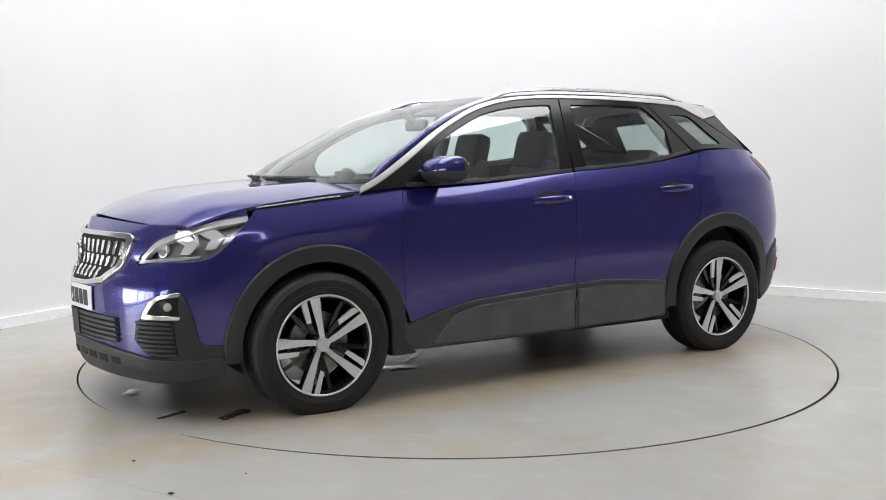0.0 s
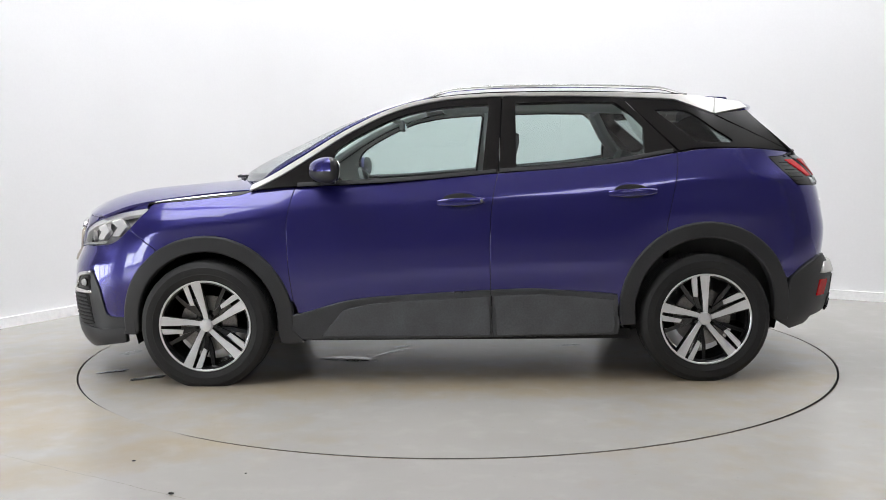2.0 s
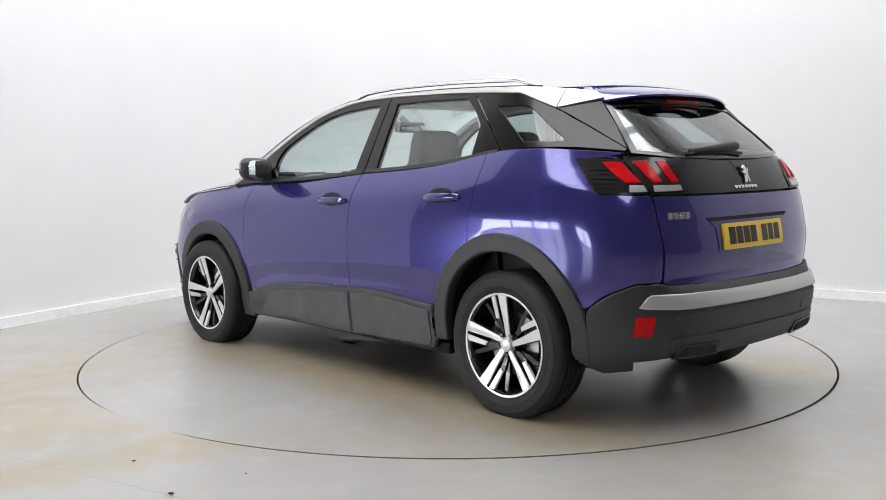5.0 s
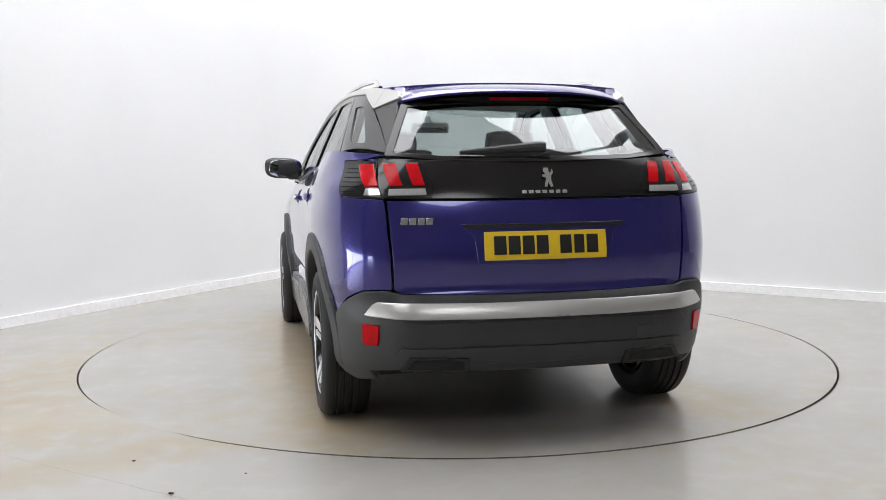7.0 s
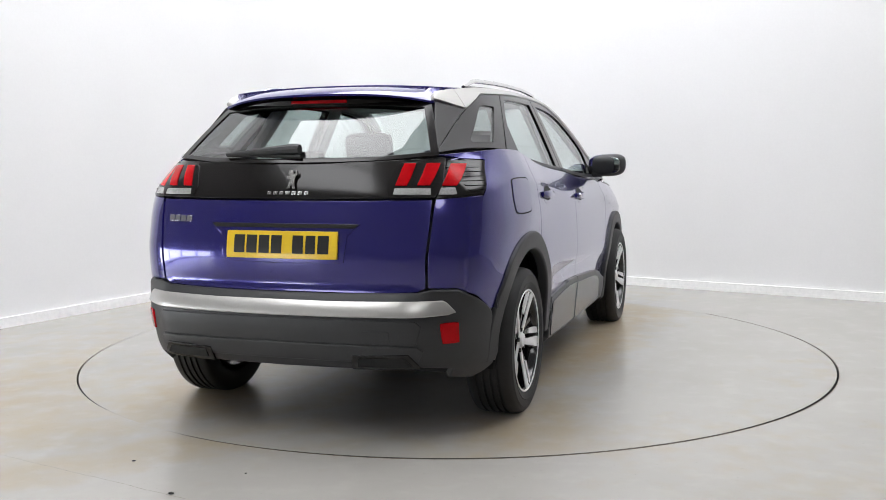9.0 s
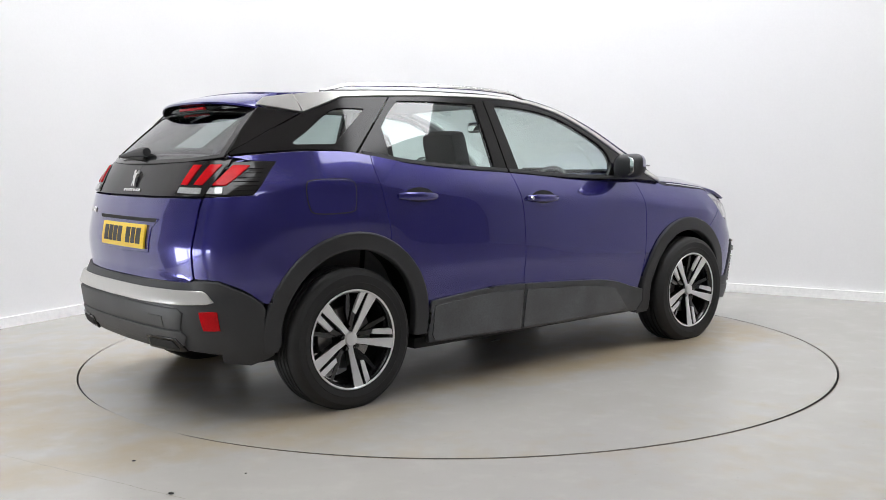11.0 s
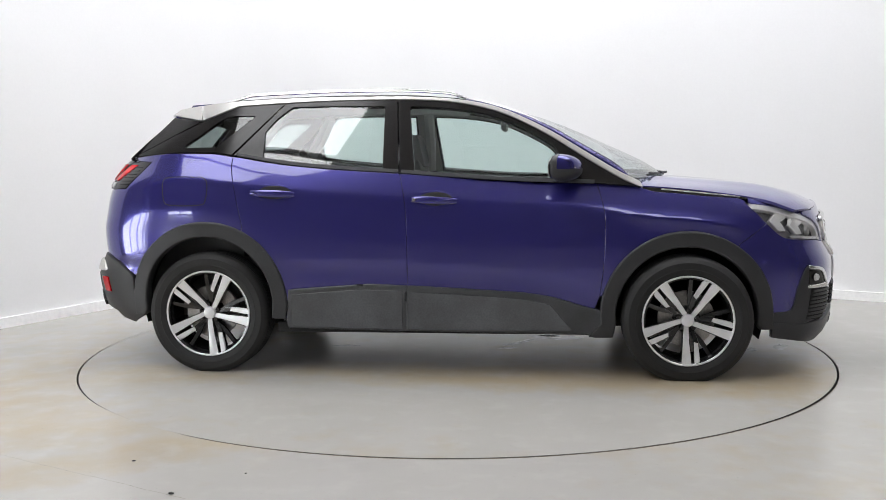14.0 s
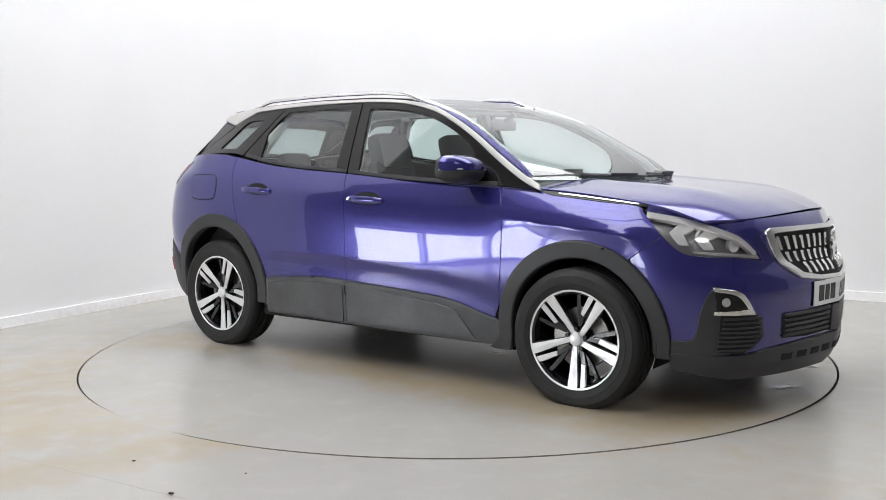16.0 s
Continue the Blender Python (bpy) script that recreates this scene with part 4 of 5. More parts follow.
        for s in (1, -1):
            panel("slat", [F(s * .10, z), F(s * .476, z), F(s * .476, z + .011), F(s * .10, z + .011)], shell, PLASTIC, low, 1, gap=0, lift=.014, thick=.012, edge=.002)
    panel("sensor_block", both_ways([(0, .474), F(.085, .474), F(.085, .352), (0, .352)]), shell, PLASTIC, low, 1, gap=0, lift=.017, thick=.012, edge=.003)
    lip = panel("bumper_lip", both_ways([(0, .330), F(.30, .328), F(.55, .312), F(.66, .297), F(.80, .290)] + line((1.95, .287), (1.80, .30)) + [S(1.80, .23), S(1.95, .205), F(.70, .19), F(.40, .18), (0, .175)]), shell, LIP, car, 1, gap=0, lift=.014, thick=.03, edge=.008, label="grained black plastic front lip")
    for k in range(-4, 5):
        y = k * .11
        panel("lip_slot", [F(y - .035, .255), F(y + .035, .255), F(y + .035, .285), F(y - .035, .285)], shell, DARK, lip, 1, gap=0, lift=.0165, thick=.002, edge=.001)
    for side in (1, -1):
        # dark bumper corner with the fog lamp and slats
        loop = line((1.80, .358), (1.885, .364), (1.913, .395), (1.935, .50), (1.968, .585), (1.99, .610)) + [F(.806, .618), F(.728, .592), F(.655, .490), F(.626, .470), F(.600, .385), F(.660, .325), F(.76, .305)] + line((1.95, .295), (1.80, .308))
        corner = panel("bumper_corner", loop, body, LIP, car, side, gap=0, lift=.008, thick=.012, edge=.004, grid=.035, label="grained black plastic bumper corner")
        slats = panel("side_intake", [F(.645, .478), F(.782, .490), F(.768, .318), F(.690, .308), F(.615, .375)], body, DARK, corner, side, gap=0, lift=.0105, thick=.004, edge=.002)
        for k in range(8):
            z = .322 + k * .021
            panel("intake_slat", [F(.628 + .01 * (k < 2) * (2 - k) * 2, z), F(.772, z), F(.772, z + .009), F(.628 + .01 * (k < 2) * (2 - k) * 2, z + .009)], body, PLASTIC, corner, side, gap=0, lift=.017, thick=.010, edge=.001)
        hole = smooth_line([F(.690, .520), F(.742, .573), F(.795, .590)], 5) + smooth_line([F(.800, .585), S(1.995, .55), F(.798, .515)], 4) + [F(.74, .513)]
        fog = panel("fog_lamp", hole, body, SMOKE, car, side, gap=0, lift=.011, thick=.01, edge=.003, grid=.03, label="fog lamp in a chrome surround")
        rim = smooth_line([F(.664, .492), F(.725, .588), F(.806, .614)], 6) + [F(.804, .604)] + smooth_line([F(.797, .600), F(.738, .580), F(.690, .512)], 6) + [F(.80, .505), F(.80, .495)]
        panel("fog_surround", rim, body, CHROME, fog, side, gap=0, lift=.018, thick=.012, edge=.003, grid=.03, label="chrome fog lamp surround")
        p = body(F(.775, .55)[0], .55)
        bm = lathe([(.001, 0), (.001, .012), (.016, .010), (.021, 0)], 20, "X")
        bmesh.ops.transform(bm, matrix=Matrix.Translation((p.x + .012, side * (p.y + .010), p.z)) @ pose(0, 0, 0, 0, 0, side * 50), verts=bm.verts)
        part("fog_lens", bm, WHITE_LENS, fog, "round clear lens")
        headlight(side, head_low, head_up)


def headlight(side, low, up):
    loop = low + [S(1.70, .905), S(1.645, .962)] + up[::-1][1:-1]
    lamp = panel("headlight", loop, body, LAMP_GREY, car, side, gap=.001, lift=-.055, thick=.004, grid=.04, edge=.001, label="clear headlight with chrome blades")
    panel("lamp_cover", loop, body, LENS, lamp, side, gap=.003, lift=.001, thick=.003, edge=.0015, grid=.04, label="clear plastic cover")
    edge = up[1:-1]
    panel("lamp_upper_edge", edge + [(a, b + .024) for a, b in edge[::-1]], body, PAINT, lamp, side, gap=0, lift=-.006, thick=.01, edge=.002, grid=.03, label="painted edge above the lamp")
    # silvered wall behind the cover and three slanted blades
    ring = up[1:-1] + [(a, b - .027) for a, b in up[1:-1]][::-1]
    panel("lamp_brow", ring, body, REFLECTOR, lamp, side, gap=0, lift=-.010, thick=.03, edge=.002, grid=.03, label="bright upper light guide")
    for x0, z0, k in ((1.990, .862, .9), (1.885, .892, 1.0)):
        loop = [S(x0 + a * k, z0 + b * k) for a, b in ((0, 0), (-.062, .018), (-.100, -.026), (-.056, -.078), (-.016, -.082), (-.046, -.032))]
        panel("lamp_blade", loop, body, REFLECTOR, lamp, side, gap=0, lift=-.020, thick=.030, edge=.006, grid=.03)
    for x0, z0 in ((2.04, .80), (1.93, .84)):
        p = body(at_side(x0, z0), z0)
        bm = lathe([(.001, .0), (.018, .004), (.032, .018), (.034, .018), (.034, 0)], 24, "X")
        bmesh.ops.transform(bm, matrix=Matrix.Translation((p.x - .035, side * (p.y - .045), p.z)) @ pose(0, 0, 0, 0, 0, side * 25), verts=bm.verts)
        part("lamp_bowl", bm, REFLECTOR, lamp)
    loop = [F(.575, .735), F(.67, .749), S(2.0, .757), S(1.90, .768), S(1.89, .778), S(2.0, .768), F(.67, .760), F(.582, .750)]
    panel("running_light", loop, body, WHITE_LENS, lamp, side, gap=0, lift=-.006, thick=.012, edge=.002, grid=.03, label="slim white running light")


def emblem(bm, h):
    """A plain upright emblem in the x-y plane, h half its height."""
    shape = [(-.55, -1), (-.2, -.95), (.0, -.45), (.25, -1), (.6, -.95), (.4, -.3), (.45, .2), (.75, .5), (.6, .9), (.45, .6), (.2, .45), (.1, .95), (-.45, 1), (-.6, .6), (-.3, .4), (-.75, .25), (-.7, .05), (-.25, -.05)]
    lo = [bm.verts.new((x * h * .8, y * h, 0)) for x, y in shape]
    hi = [bm.verts.new((x * h * .74, y * h * .94, .008)) for x, y in shape]
    n = len(shape)
    bm.faces.new(hi)
    bm.faces.new(lo[::-1])
    for k in range(n):
        bm.faces.new((lo[k], lo[(k + 1) % n], hi[(k + 1) % n], hi[k]))


PLATE_BARS = [(-.225, .052), (-.163, .050), (-.103, .050), (-.043, .050), (.058, .050), (.120, .044), (.176, .050)]


def top_panels():
    # bonnet
    side_edge = [(x, hood_rim(x) - .004) for x in np.linspace(1.03, 1.93, 26)]
    frontal = [(bonnet_nose(y), y) for y in np.linspace(.77, 0, 24)]
    back = smooth_line([(1.20, .0), (1.18, .35), (1.10, .66), (1.05, .78)], 6)
    half = [(1.20, 0)] + back[1:-1] + side_edge + frontal
    loop = half + [(a, -b) for a, b in half[::-1] if abs(b) > 1e-4]
    panel("bonnet", loop, hood, PAINT, car, 1, grid=.055, label="violet-blue painted bonnet")
    # black scuttle below the windscreen, and wipers
    half = [(1.215, 0), (1.195, .35), (1.115, .66), (1.06, .76), (.98, .76), (1.0, .60), (1.09, .35), (1.12, 0)]
    loop = half[:-1] + [half[-1]] + [(a, -b) for a, b in half[-2:0:-1]]
    panel("scuttle", loop, lambda x, y: hood(x, y) + Vector((0, 0, -.012)), PLASTIC, car, 1, gap=0, thick=.02, grid=.05, label="black plastic scuttle")
    for y0, y1 in ((.52, -.02), (-.06, -.56)):
        pts = []
        for k in range(9):
            y = y0 + (y1 - y0) * k / 8
            z = 1.096 + .014 * (k / 8)
            pts.append(screen(y, z) + Vector((.006, 0, .006)))
        w = part("front_wiper", tube(pts, .007, 6), PLASTIC, car, "black windscreen wiper")
        part("wiper_arm", tube([hood(1.10, y0 * .9 + .02) + Vector((0, 0, .01)), pts[2] + Vector((.02, 0, .01)), pts[5] + Vector((.012, 0, .006))], .008, 6), PLASTIC, w)
    # windscreen
    zs = np.linspace(1.095, 1.556, 20)
    half = [(max(.1, cabin(pillar_x(z), z).y - .016), z) for z in zs]
    loop = [(0, 1.085)] + half + [(.3, 1.561), (0, 1.563)]
    full = loop + [(-a, b) for a, b in loop[::-1] if a > 1e-4]
    ws = panel("windscreen", full, screen, SCREEN, car, 1, gap=0, thick=.005, edge=.001, grid=.06, label="clear tinted windscreen")
    inner = [(a * .978, b) for a, b in loop]
    inner = [(a, min(1.535, max(1.115, b))) for a, b in inner]
    panel("black_border", full, screen, BLACK_GLOSS, ws, 1, holes=[inner + [(-a, b) for a, b in inner[::-1] if a > 1e-4]], gap=0, lift=-.008, thick=.002, edge=.0005, grid=.05, label="black printed border")
    # roof
    half = [(.125, 0), (.115, .25), (.085, .45), (.06, .575)] + [(x, min(.612, cabin(x, _up(x)).y - .012)) for x in np.linspace(.03, -1.24, 24)] + [(-1.45, .560), (-1.53, .538), (-1.56, .35), (-1.575, 0)]
    loop = half + [(a, -b) for a, b in half[::-1] if abs(b) > 1e-4]
    panel("roof", loop, roof, PAINT, car, 1, grid=.07, label="violet-blue painted roof")


def rear_end():
    gate = panel("tailgate", both_rear([(END, 1.036), R(.30, 1.036), R(.650, 1.040), R(.648, .98), R(.636, .80), R(.632, .672), R(.60, .655), R(.30, .648), (END, .648)]), shell, PAINT, car, 1, label="violet-blue painted tailgate")
    half = [(END, 1.042), R(.30, 1.042), R(.655, 1.046), R(.664, 1.19), R(.655, 1.214), R(.40, 1.200), R(.2, 1.196), (END, 1.195)]
    band = panel("tailgate_band", both_rear(half), shell, BLACK_GLOSS, gate, 1, lift=.003, label="gloss black band between the tail lights")
    # rear window and its black sides
    half = [(0, 1.194), (.2, 1.195), (.427, 1.201), (.640, 1.222), (.585, 1.34), (.525, 1.455), (.3, 1.468), (0, 1.472)]
    gl = [(0, 1.214), (.2, 1.215), (.41, 1.220), (.600, 1.236), (.555, 1.33), (.500, 1.435), (.3, 1.450), (0, 1.454)]
    rw = panel("rear_window", both_y(half), hatch, BLACK_GLOSS, car, 1, holes=[both_y(gl)], gap=.002, lift=.004, thick=.012, grid=.05, label="tinted rear window with a black border")
    panel("pane", both_y(gl), hatch, PRIVACY, rw, 1, gap=-.006, lift=-.001, thick=.004, edge=.001, grid=.06, label="dark privacy glass")
    # spoiler
    bm = bmesh.new()
    rows = []
    for k in range(33):
        y = -.535 + 1.07 * k / 32
        t = abs(y) / .535
        x = -1.775 + .13 * t ** 2.4
        zt = roof(-1.70, y).z - .004 - .018 * t ** 4
        prof = [(-1.50, roof(-1.50, y).z - .012), (-1.565 + .035 * t * t, roof(-1.565, y).z - .002), (x + .085, zt - .009), (x + .022, zt - .027), (x + .004, zt - .038), (x + .004, zt - .047), (x + .055, zt - .056), (x + .062, zt - .080), (-1.50, zt - .080)]
        rows.append([bm.verts.new((a, y, b)) for a, b in prof])
    for r, s in zip(rows, rows[1:]):
        for k in range(9):
            bm.faces.new((r[k], s[k], s[(k + 1) % 9], r[(k + 1) % 9]))
    bm.faces.new(rows[0])
    bm.faces.new(rows[-1][::-1])
    sp = part("rear_spoiler", bm, PAINT, car, "violet-blue roof spoiler")
    bm = boxes((-1.729, -1.70, -.138, .138, roof(-1.70, .1).z - .080, roof(-1.70, .1).z - .066), bevel=.003)
    part("brake_light", bm, RED, sp, "slim red high brake light")
    bm = bmesh.new()
    rows = []
    for k in range(21):
        y = -.50 + k / 20
        x = -1.775 + .13 * (abs(y) / .535) ** 2.4
        zt = roof(-1.70, y).z - .004 - .018 * (abs(y) / .535) ** 4
        rows.append([bm.verts.new((x + a, y, zt - b)) for a, b in ((.010, .0495), (.052, .0585), (.058, .082), (.09, .100))])
    for r, q in zip(rows, rows[1:]):
        for k in range(3):
            bm.faces.new((r[k], q[k], q[k + 1], r[k + 1]))
    bmesh.ops.solidify(bm, geom=bm.faces[:], thickness=.003)
    part("spoiler_underside", bm, BLACK_GLOSS, sp, "gloss black spoiler underside")
    # number plate in its recess
    rec = panel("plate_recess", both_rear([(END, .935), R(.356, .937), R(.30, .89), R(.286, .778), (END, .772)]), shell, PAINT, gate, 1, gap=0, lift=.004, thick=.004, edge=.003)
    # flat dark strip that paints the shade in the slot over the plate
    panel("recess_shade", both_rear([(END, .936), R(.352, .937), R(.335, .921), (END, .921)]), shell, DARK, rec, 1, gap=0, lift=.0065, thick=.002, edge=.001, label="dark strip for the shade in the lamp slot over the plate")
    plate = panel("rear_number_plate", both_rear([(END, .903), R(.262, .903), R(.262, .792), (END, .792)]), shell, PLATE_YELLOW, car, 1, gap=0, lift=.016, thick=.010, edge=.002, label="yellow number plate with dark bars")
    for y0, w in PLATE_BARS:
        panel("plate_bar", [R(-y0, .812), R(-y0 - w, .812), R(-y0 - w, .886), R(-y0, .886)], shell, PLATE_BLACK, plate, 1, gap=0, lift=.0172, thick=.001, edge=.0003, grid=.08)
    # emblem and lettering as plain shapes
    bm = bmesh.new()
    emblem(bm, .045)
    c = body(END, 1.125)
    bmesh.ops.transform(bm, matrix=Matrix.Translation(c + Vector((-.010, 0, 0))) @ pose(0, 0, 0, 0, 0, -90) @ pose(0, 0, 0, 72, 0, 0), verts=bm.verts)
    part("emblem", bm, CHROME, band, "plain chrome emblem")
    for k in range(7):
        y = .088 - k * .0295
        panel("letter_bar", [R(y, 1.060), R(y - .019, 1.060), R(y - .019, 1.072), R(y, 1.072)], shell, CHROME, band, 1, gap=0, lift=.007, thick=.004, edge=.001)
    for k in range(4):
        y = .600 - k * .034
        q = [R(y, .940), R(y - .026, .940), R(y - .029, .966), R(y - .003, .966)]
        panel("letter_bar", q, shell, CHROME, gate, 1, gap=0, lift=.005, thick=.004, edge=.001)
    # wiper
    w = part("rear_wiper", tube([hatch(y, z) + Vector((-.024, 0, .008)) for y, z in ((.335, 1.228), (.10, 1.242), (-.01, 1.248), (-.035, 1.247))], [.007, .019, .025, .022], 10), PLASTIC, car, "black rear wiper")
    part("wiper_blade", tube([hatch(y, z) + Vector((-.014, 0, .006)) for y, z in ((.335, 1.226), (-.05, 1.216))], .008, 6), RUBBER, w)
    # bumper
    arch = [p for p in arch_out(-1, 160, 200)]
    half = [(END, .640), R(.30, .642), R(.60, .648), R(.66, .664), R(.75, .660)] + line((-1.91, .622), (-1.81, .548), (-1.80, .45), (-1.752, .315)) + line((-1.83, .27), (-1.93, .285)) + [R(.72, .330), R(.60, .350), R(.30, .338), (END, .336)]
    bumper = panel("rear_bumper", both_rear(half), shell, PLASTIC, car, 1, lift=.012, thick=.03, edge=.008, label="grained black plastic rear bumper")
    panel("bumper_strip", both_rear([(END, .606), R(.30, .606), R(.60, .610), R(.69, .615), R(.705, .605), R(.735, .568), R(.62, .562), R(.30, .559), (END, .558)]), shell, SILVER, bumper, 1, gap=0, lift=.024, thick=.02, edge=.006, label="brushed silver bumper strip")
    for z0, z1, l in ((.448, .540, .016), (.375, .435, .020)):
        half = [(END, z1), R(.30, z1), R(.60, z1 - .002), R(.62, z1 - .02), R(.60, z0), R(.30, z0 + (.0)), (END, z0)]
        panel("bumper_step", both_rear(half), shell, PLASTIC, bumper, 1, gap=0, lift=l, thick=.01, edge=.006)
    panel("tow_cover", [R(-.39, .50), R(-.50, .50), R(-.50, .45), R(-.39, .45)], shell, PLASTIC, bumper, 1, gap=0, lift=.0185, thick=.004, edge=.002)
    for s in (1, -1):
        ex = [R(s * .344, .398), R(s * .57, .403), R(s * .605, .352), R(s * .335, .346)]
        trim = panel("exhaust_trim", ex, shell, BLACK_GLOSS, bumper, 1, gap=0, lift=.026, thick=.012, edge=.005)
        panel("trim_hollow", [R(s * .365, .390), R(s * .555, .393), R(s * .58, .360), R(s * .36, .356)], shell, DARK, trim, 1, gap=0, lift=.0285, thick=.002, edge=.001)
        ref = [R(s * .690, .527), R(s * .746, .529), R(s * .743, .446), R(s * .694, .446)]
        panel("reflector", ref, shell, RED, bumper, 1, gap=0, lift=.019, thick=.012, edge=.003, label="red rear reflector")
        tail_light(s)


def tail_light(side):
    outer = line((-1.695, 1.200), (-1.80, 1.205)) + [R(.73, 1.200), R(.668, 1.200), R(.664, 1.047), R(.76, 1.050)] + line((-1.838, 1.056), (-1.76, 1.13), (-1.695, 1.200))[:-1]
    lamp = panel("tail_light", outer, body, SMOKE, car, side, gap=.001, lift=.002, thick=.02, edge=.003, grid=.03, label="smoked tail light with three red claws")
    def claw(y0, y1, lean, parent, lift=.007, z0=1.097, z1=1.183):
        loop = [R(y0, z0), R(y1, z0), R(y1 + lean, z1), R(y0 + lean, z1)]
        panel("red_claw", loop, body, RED, parent, side, gap=0, lift=lift, thick=.008, edge=.003, grid=.04, label="red light claw")
    claw(.678, .728, .004, lamp)
    panel("clear_strip", [R(.672, 1.060), R(.735, 1.060), R(.725, 1.084), R(.676, 1.084)], body, WHITE_LENS, lamp, side, gap=0, lift=.007, thick=.008, edge=.002)
    inner = [R(.658, 1.048), R(.470, 1.050), R(.455, 1.10), R(.480, 1.178), R(.500, 1.190), R(.658, 1.190)]
    lamp2 = panel("tail_light", inner, body, SMOKE, car, side, gap=.001, lift=.007, thick=.02, edge=.003, grid=.03, label="smoked tailgate lamp with two red claws")
    claw(.584, .630, .014, lamp2, .012)
    claw(.494, .538, .018, lamp2, .012)
    panel("clear_strip", [R(.490, 1.060), R(.640, 1.058), R(.636, 1.080), R(.494, 1.082)], body, WHITE_LENS, lamp2, side, gap=0, lift=.012, thick=.008, edge=.002)
    for k in range(6):
        z = 1.075 + k * .019
        x0 = -1.80 + (z - 1.075) * .72
        panel("lamp_rib", [S(x0 - .02, z), S(-1.89, z), S(-1.89, z + .004), S(x0 - .02, z + .004)], body, SMOKE, lamp, side, gap=0, lift=.0045, thick=.003, edge=.0008, grid=.06)


def wheel():
    """One wheel on its hub, outer face towards +y."""
    w = new("wheel")
    R0 = TYRE_R
    prof = [(.243, -.095), (.262, -.108), (.300, -.113), (.330, -.106), (.343, -.094), (.349, -.075)]
    for g in (-.050, -.017, .017, .050):
        prof += [(R0, g - .007), (R0 - .008, g - .005), (R0 - .008, g + .005), (R0, g + .007)]
    prof += [(.349, .075), (.343, .094), (.330, .106), (.318, .110), (.316, .1125), (.300, .113), (.282, .112), (.280, .114), (.262, .108), (.246, .100), (.240, .085)]
    part("tyre", lathe(prof, 96), RUBBER, w, "black rubber tyre with grooved tread")
    part("rim", lathe([(.240, .100), (.250, .104), (.252, .098), (.243, .085), (.236, .06), (.228, -.09), (.215, -.09), (.220, .05), (.226, .085), (.233, .097)], 80), ALLOY_BLACK, w, "gloss black rim barrel")
    part("rim_lip", lathe([(.2405, .1025), (.2425, .1045), (.248, .1058), (.2505, .104), (.248, .1068), (.2425, .1060), (.2395, .103)], 80), ALLOY, w, "machined rim edge")
    part("brake_disc", lathe([(.07, .01), (.07, .022), (.155, .022), (.155, -.005), (.07, -.005)], 48), STEEL, w, "grey steel brake disc")
    part("hub_backing", lathe([(.001, -.02), (.001, .03), (.075, .03), (.085, -.02)], 32), ALLOY_BLACK, w)
    def blade(name, mat, a, pts, y_in, y_out, depth, inset=.0):
        """A flat spoke: (along, across) outline turned to the angle a; its face dishes from the hub out."""
        bm = bmesh.new()
        c, s = math.cos(radians(a)), math.sin(radians(a))
        def at(l, k, d):
            y = y_in + (y_out - y_in) * (l / .245) ** 1.3 - d
            return (l * c - k * s, y, l * s + k * c)
        up = [bm.verts.new(at(l, k, 0)) for l, k in pts]
        dn = [bm.verts.new(at(l, k * 1.05, depth)) for l, k in pts]
        bm.faces.new(up)
        n = len(pts)
        bm.faces.new(dn[::-1])
        for k in range(n):
            bm.faces.new((up[k], dn[k], dn[(k + 1) % n], up[(k + 1) % n]))
        part(name, bm, mat, w, smooth=False)
    for k in range(5):
        a = 12 + 72 * k
        # tapered machined spoke, a slim second blade beside it, and the black casting that carries both
        blade("spoke", ALLOY, a, [(.030, -.006), (.030, .016), (.036, .019), (.10, .0205), (.170, .0225), (.2415, .026), (.243, 0), (.2415, -.027), (.170, -.0185), (.10, -.0095)], .072, .102, .020)
        blade("spoke_edge", ALLOY_BLACK, a, [(.026, -.014), (.026, .023), (.10, .0245), (.239, .031), (.239, -.032), (.10, -.014)], .066, .0975, .032)
        blade("side_blade", ALLOY, a, [(.120, -.037), (.180, -.040), (.2375, -.0435), (.2345, -.058), (.230, -.0725), (.180, -.066), (.124, -.058)], .071, .1015, .010)
        blade("side_spoke", ALLOY_BLACK, a, [(.050, -.014), (.112, -.033), (.237, -.041), (.229, -.075), (.150, -.064), (.120, -.062), (.060, -.040)], .062, .0955, .026)
        blade("dark_blade", ALLOY_BLACK, a, [(.062, -.042), (.118, -.064), (.196, -.118), (.186, -.134), (.110, -.086)], .052, .088, .012)
        bm = lathe([(.001, 0), (.001, .012), (.010, .012), (.012, 0)], 12)
        c, s = math.cos(radians(a + 36)), math.sin(radians(a + 36))
        bmesh.ops.translate(bm, verts=bm.verts, vec=(.052 * c, .070, .052 * s))
        part("wheel_bolt", bm, ALLOY_BLACK, w)
    part("hub_cap", lathe([(.001, .06), (.001, .092), (.022, .091), (.032, .087), (.036, .078), (.036, .06)], 32), ALLOY, w, "round silver hub cap")
    return w


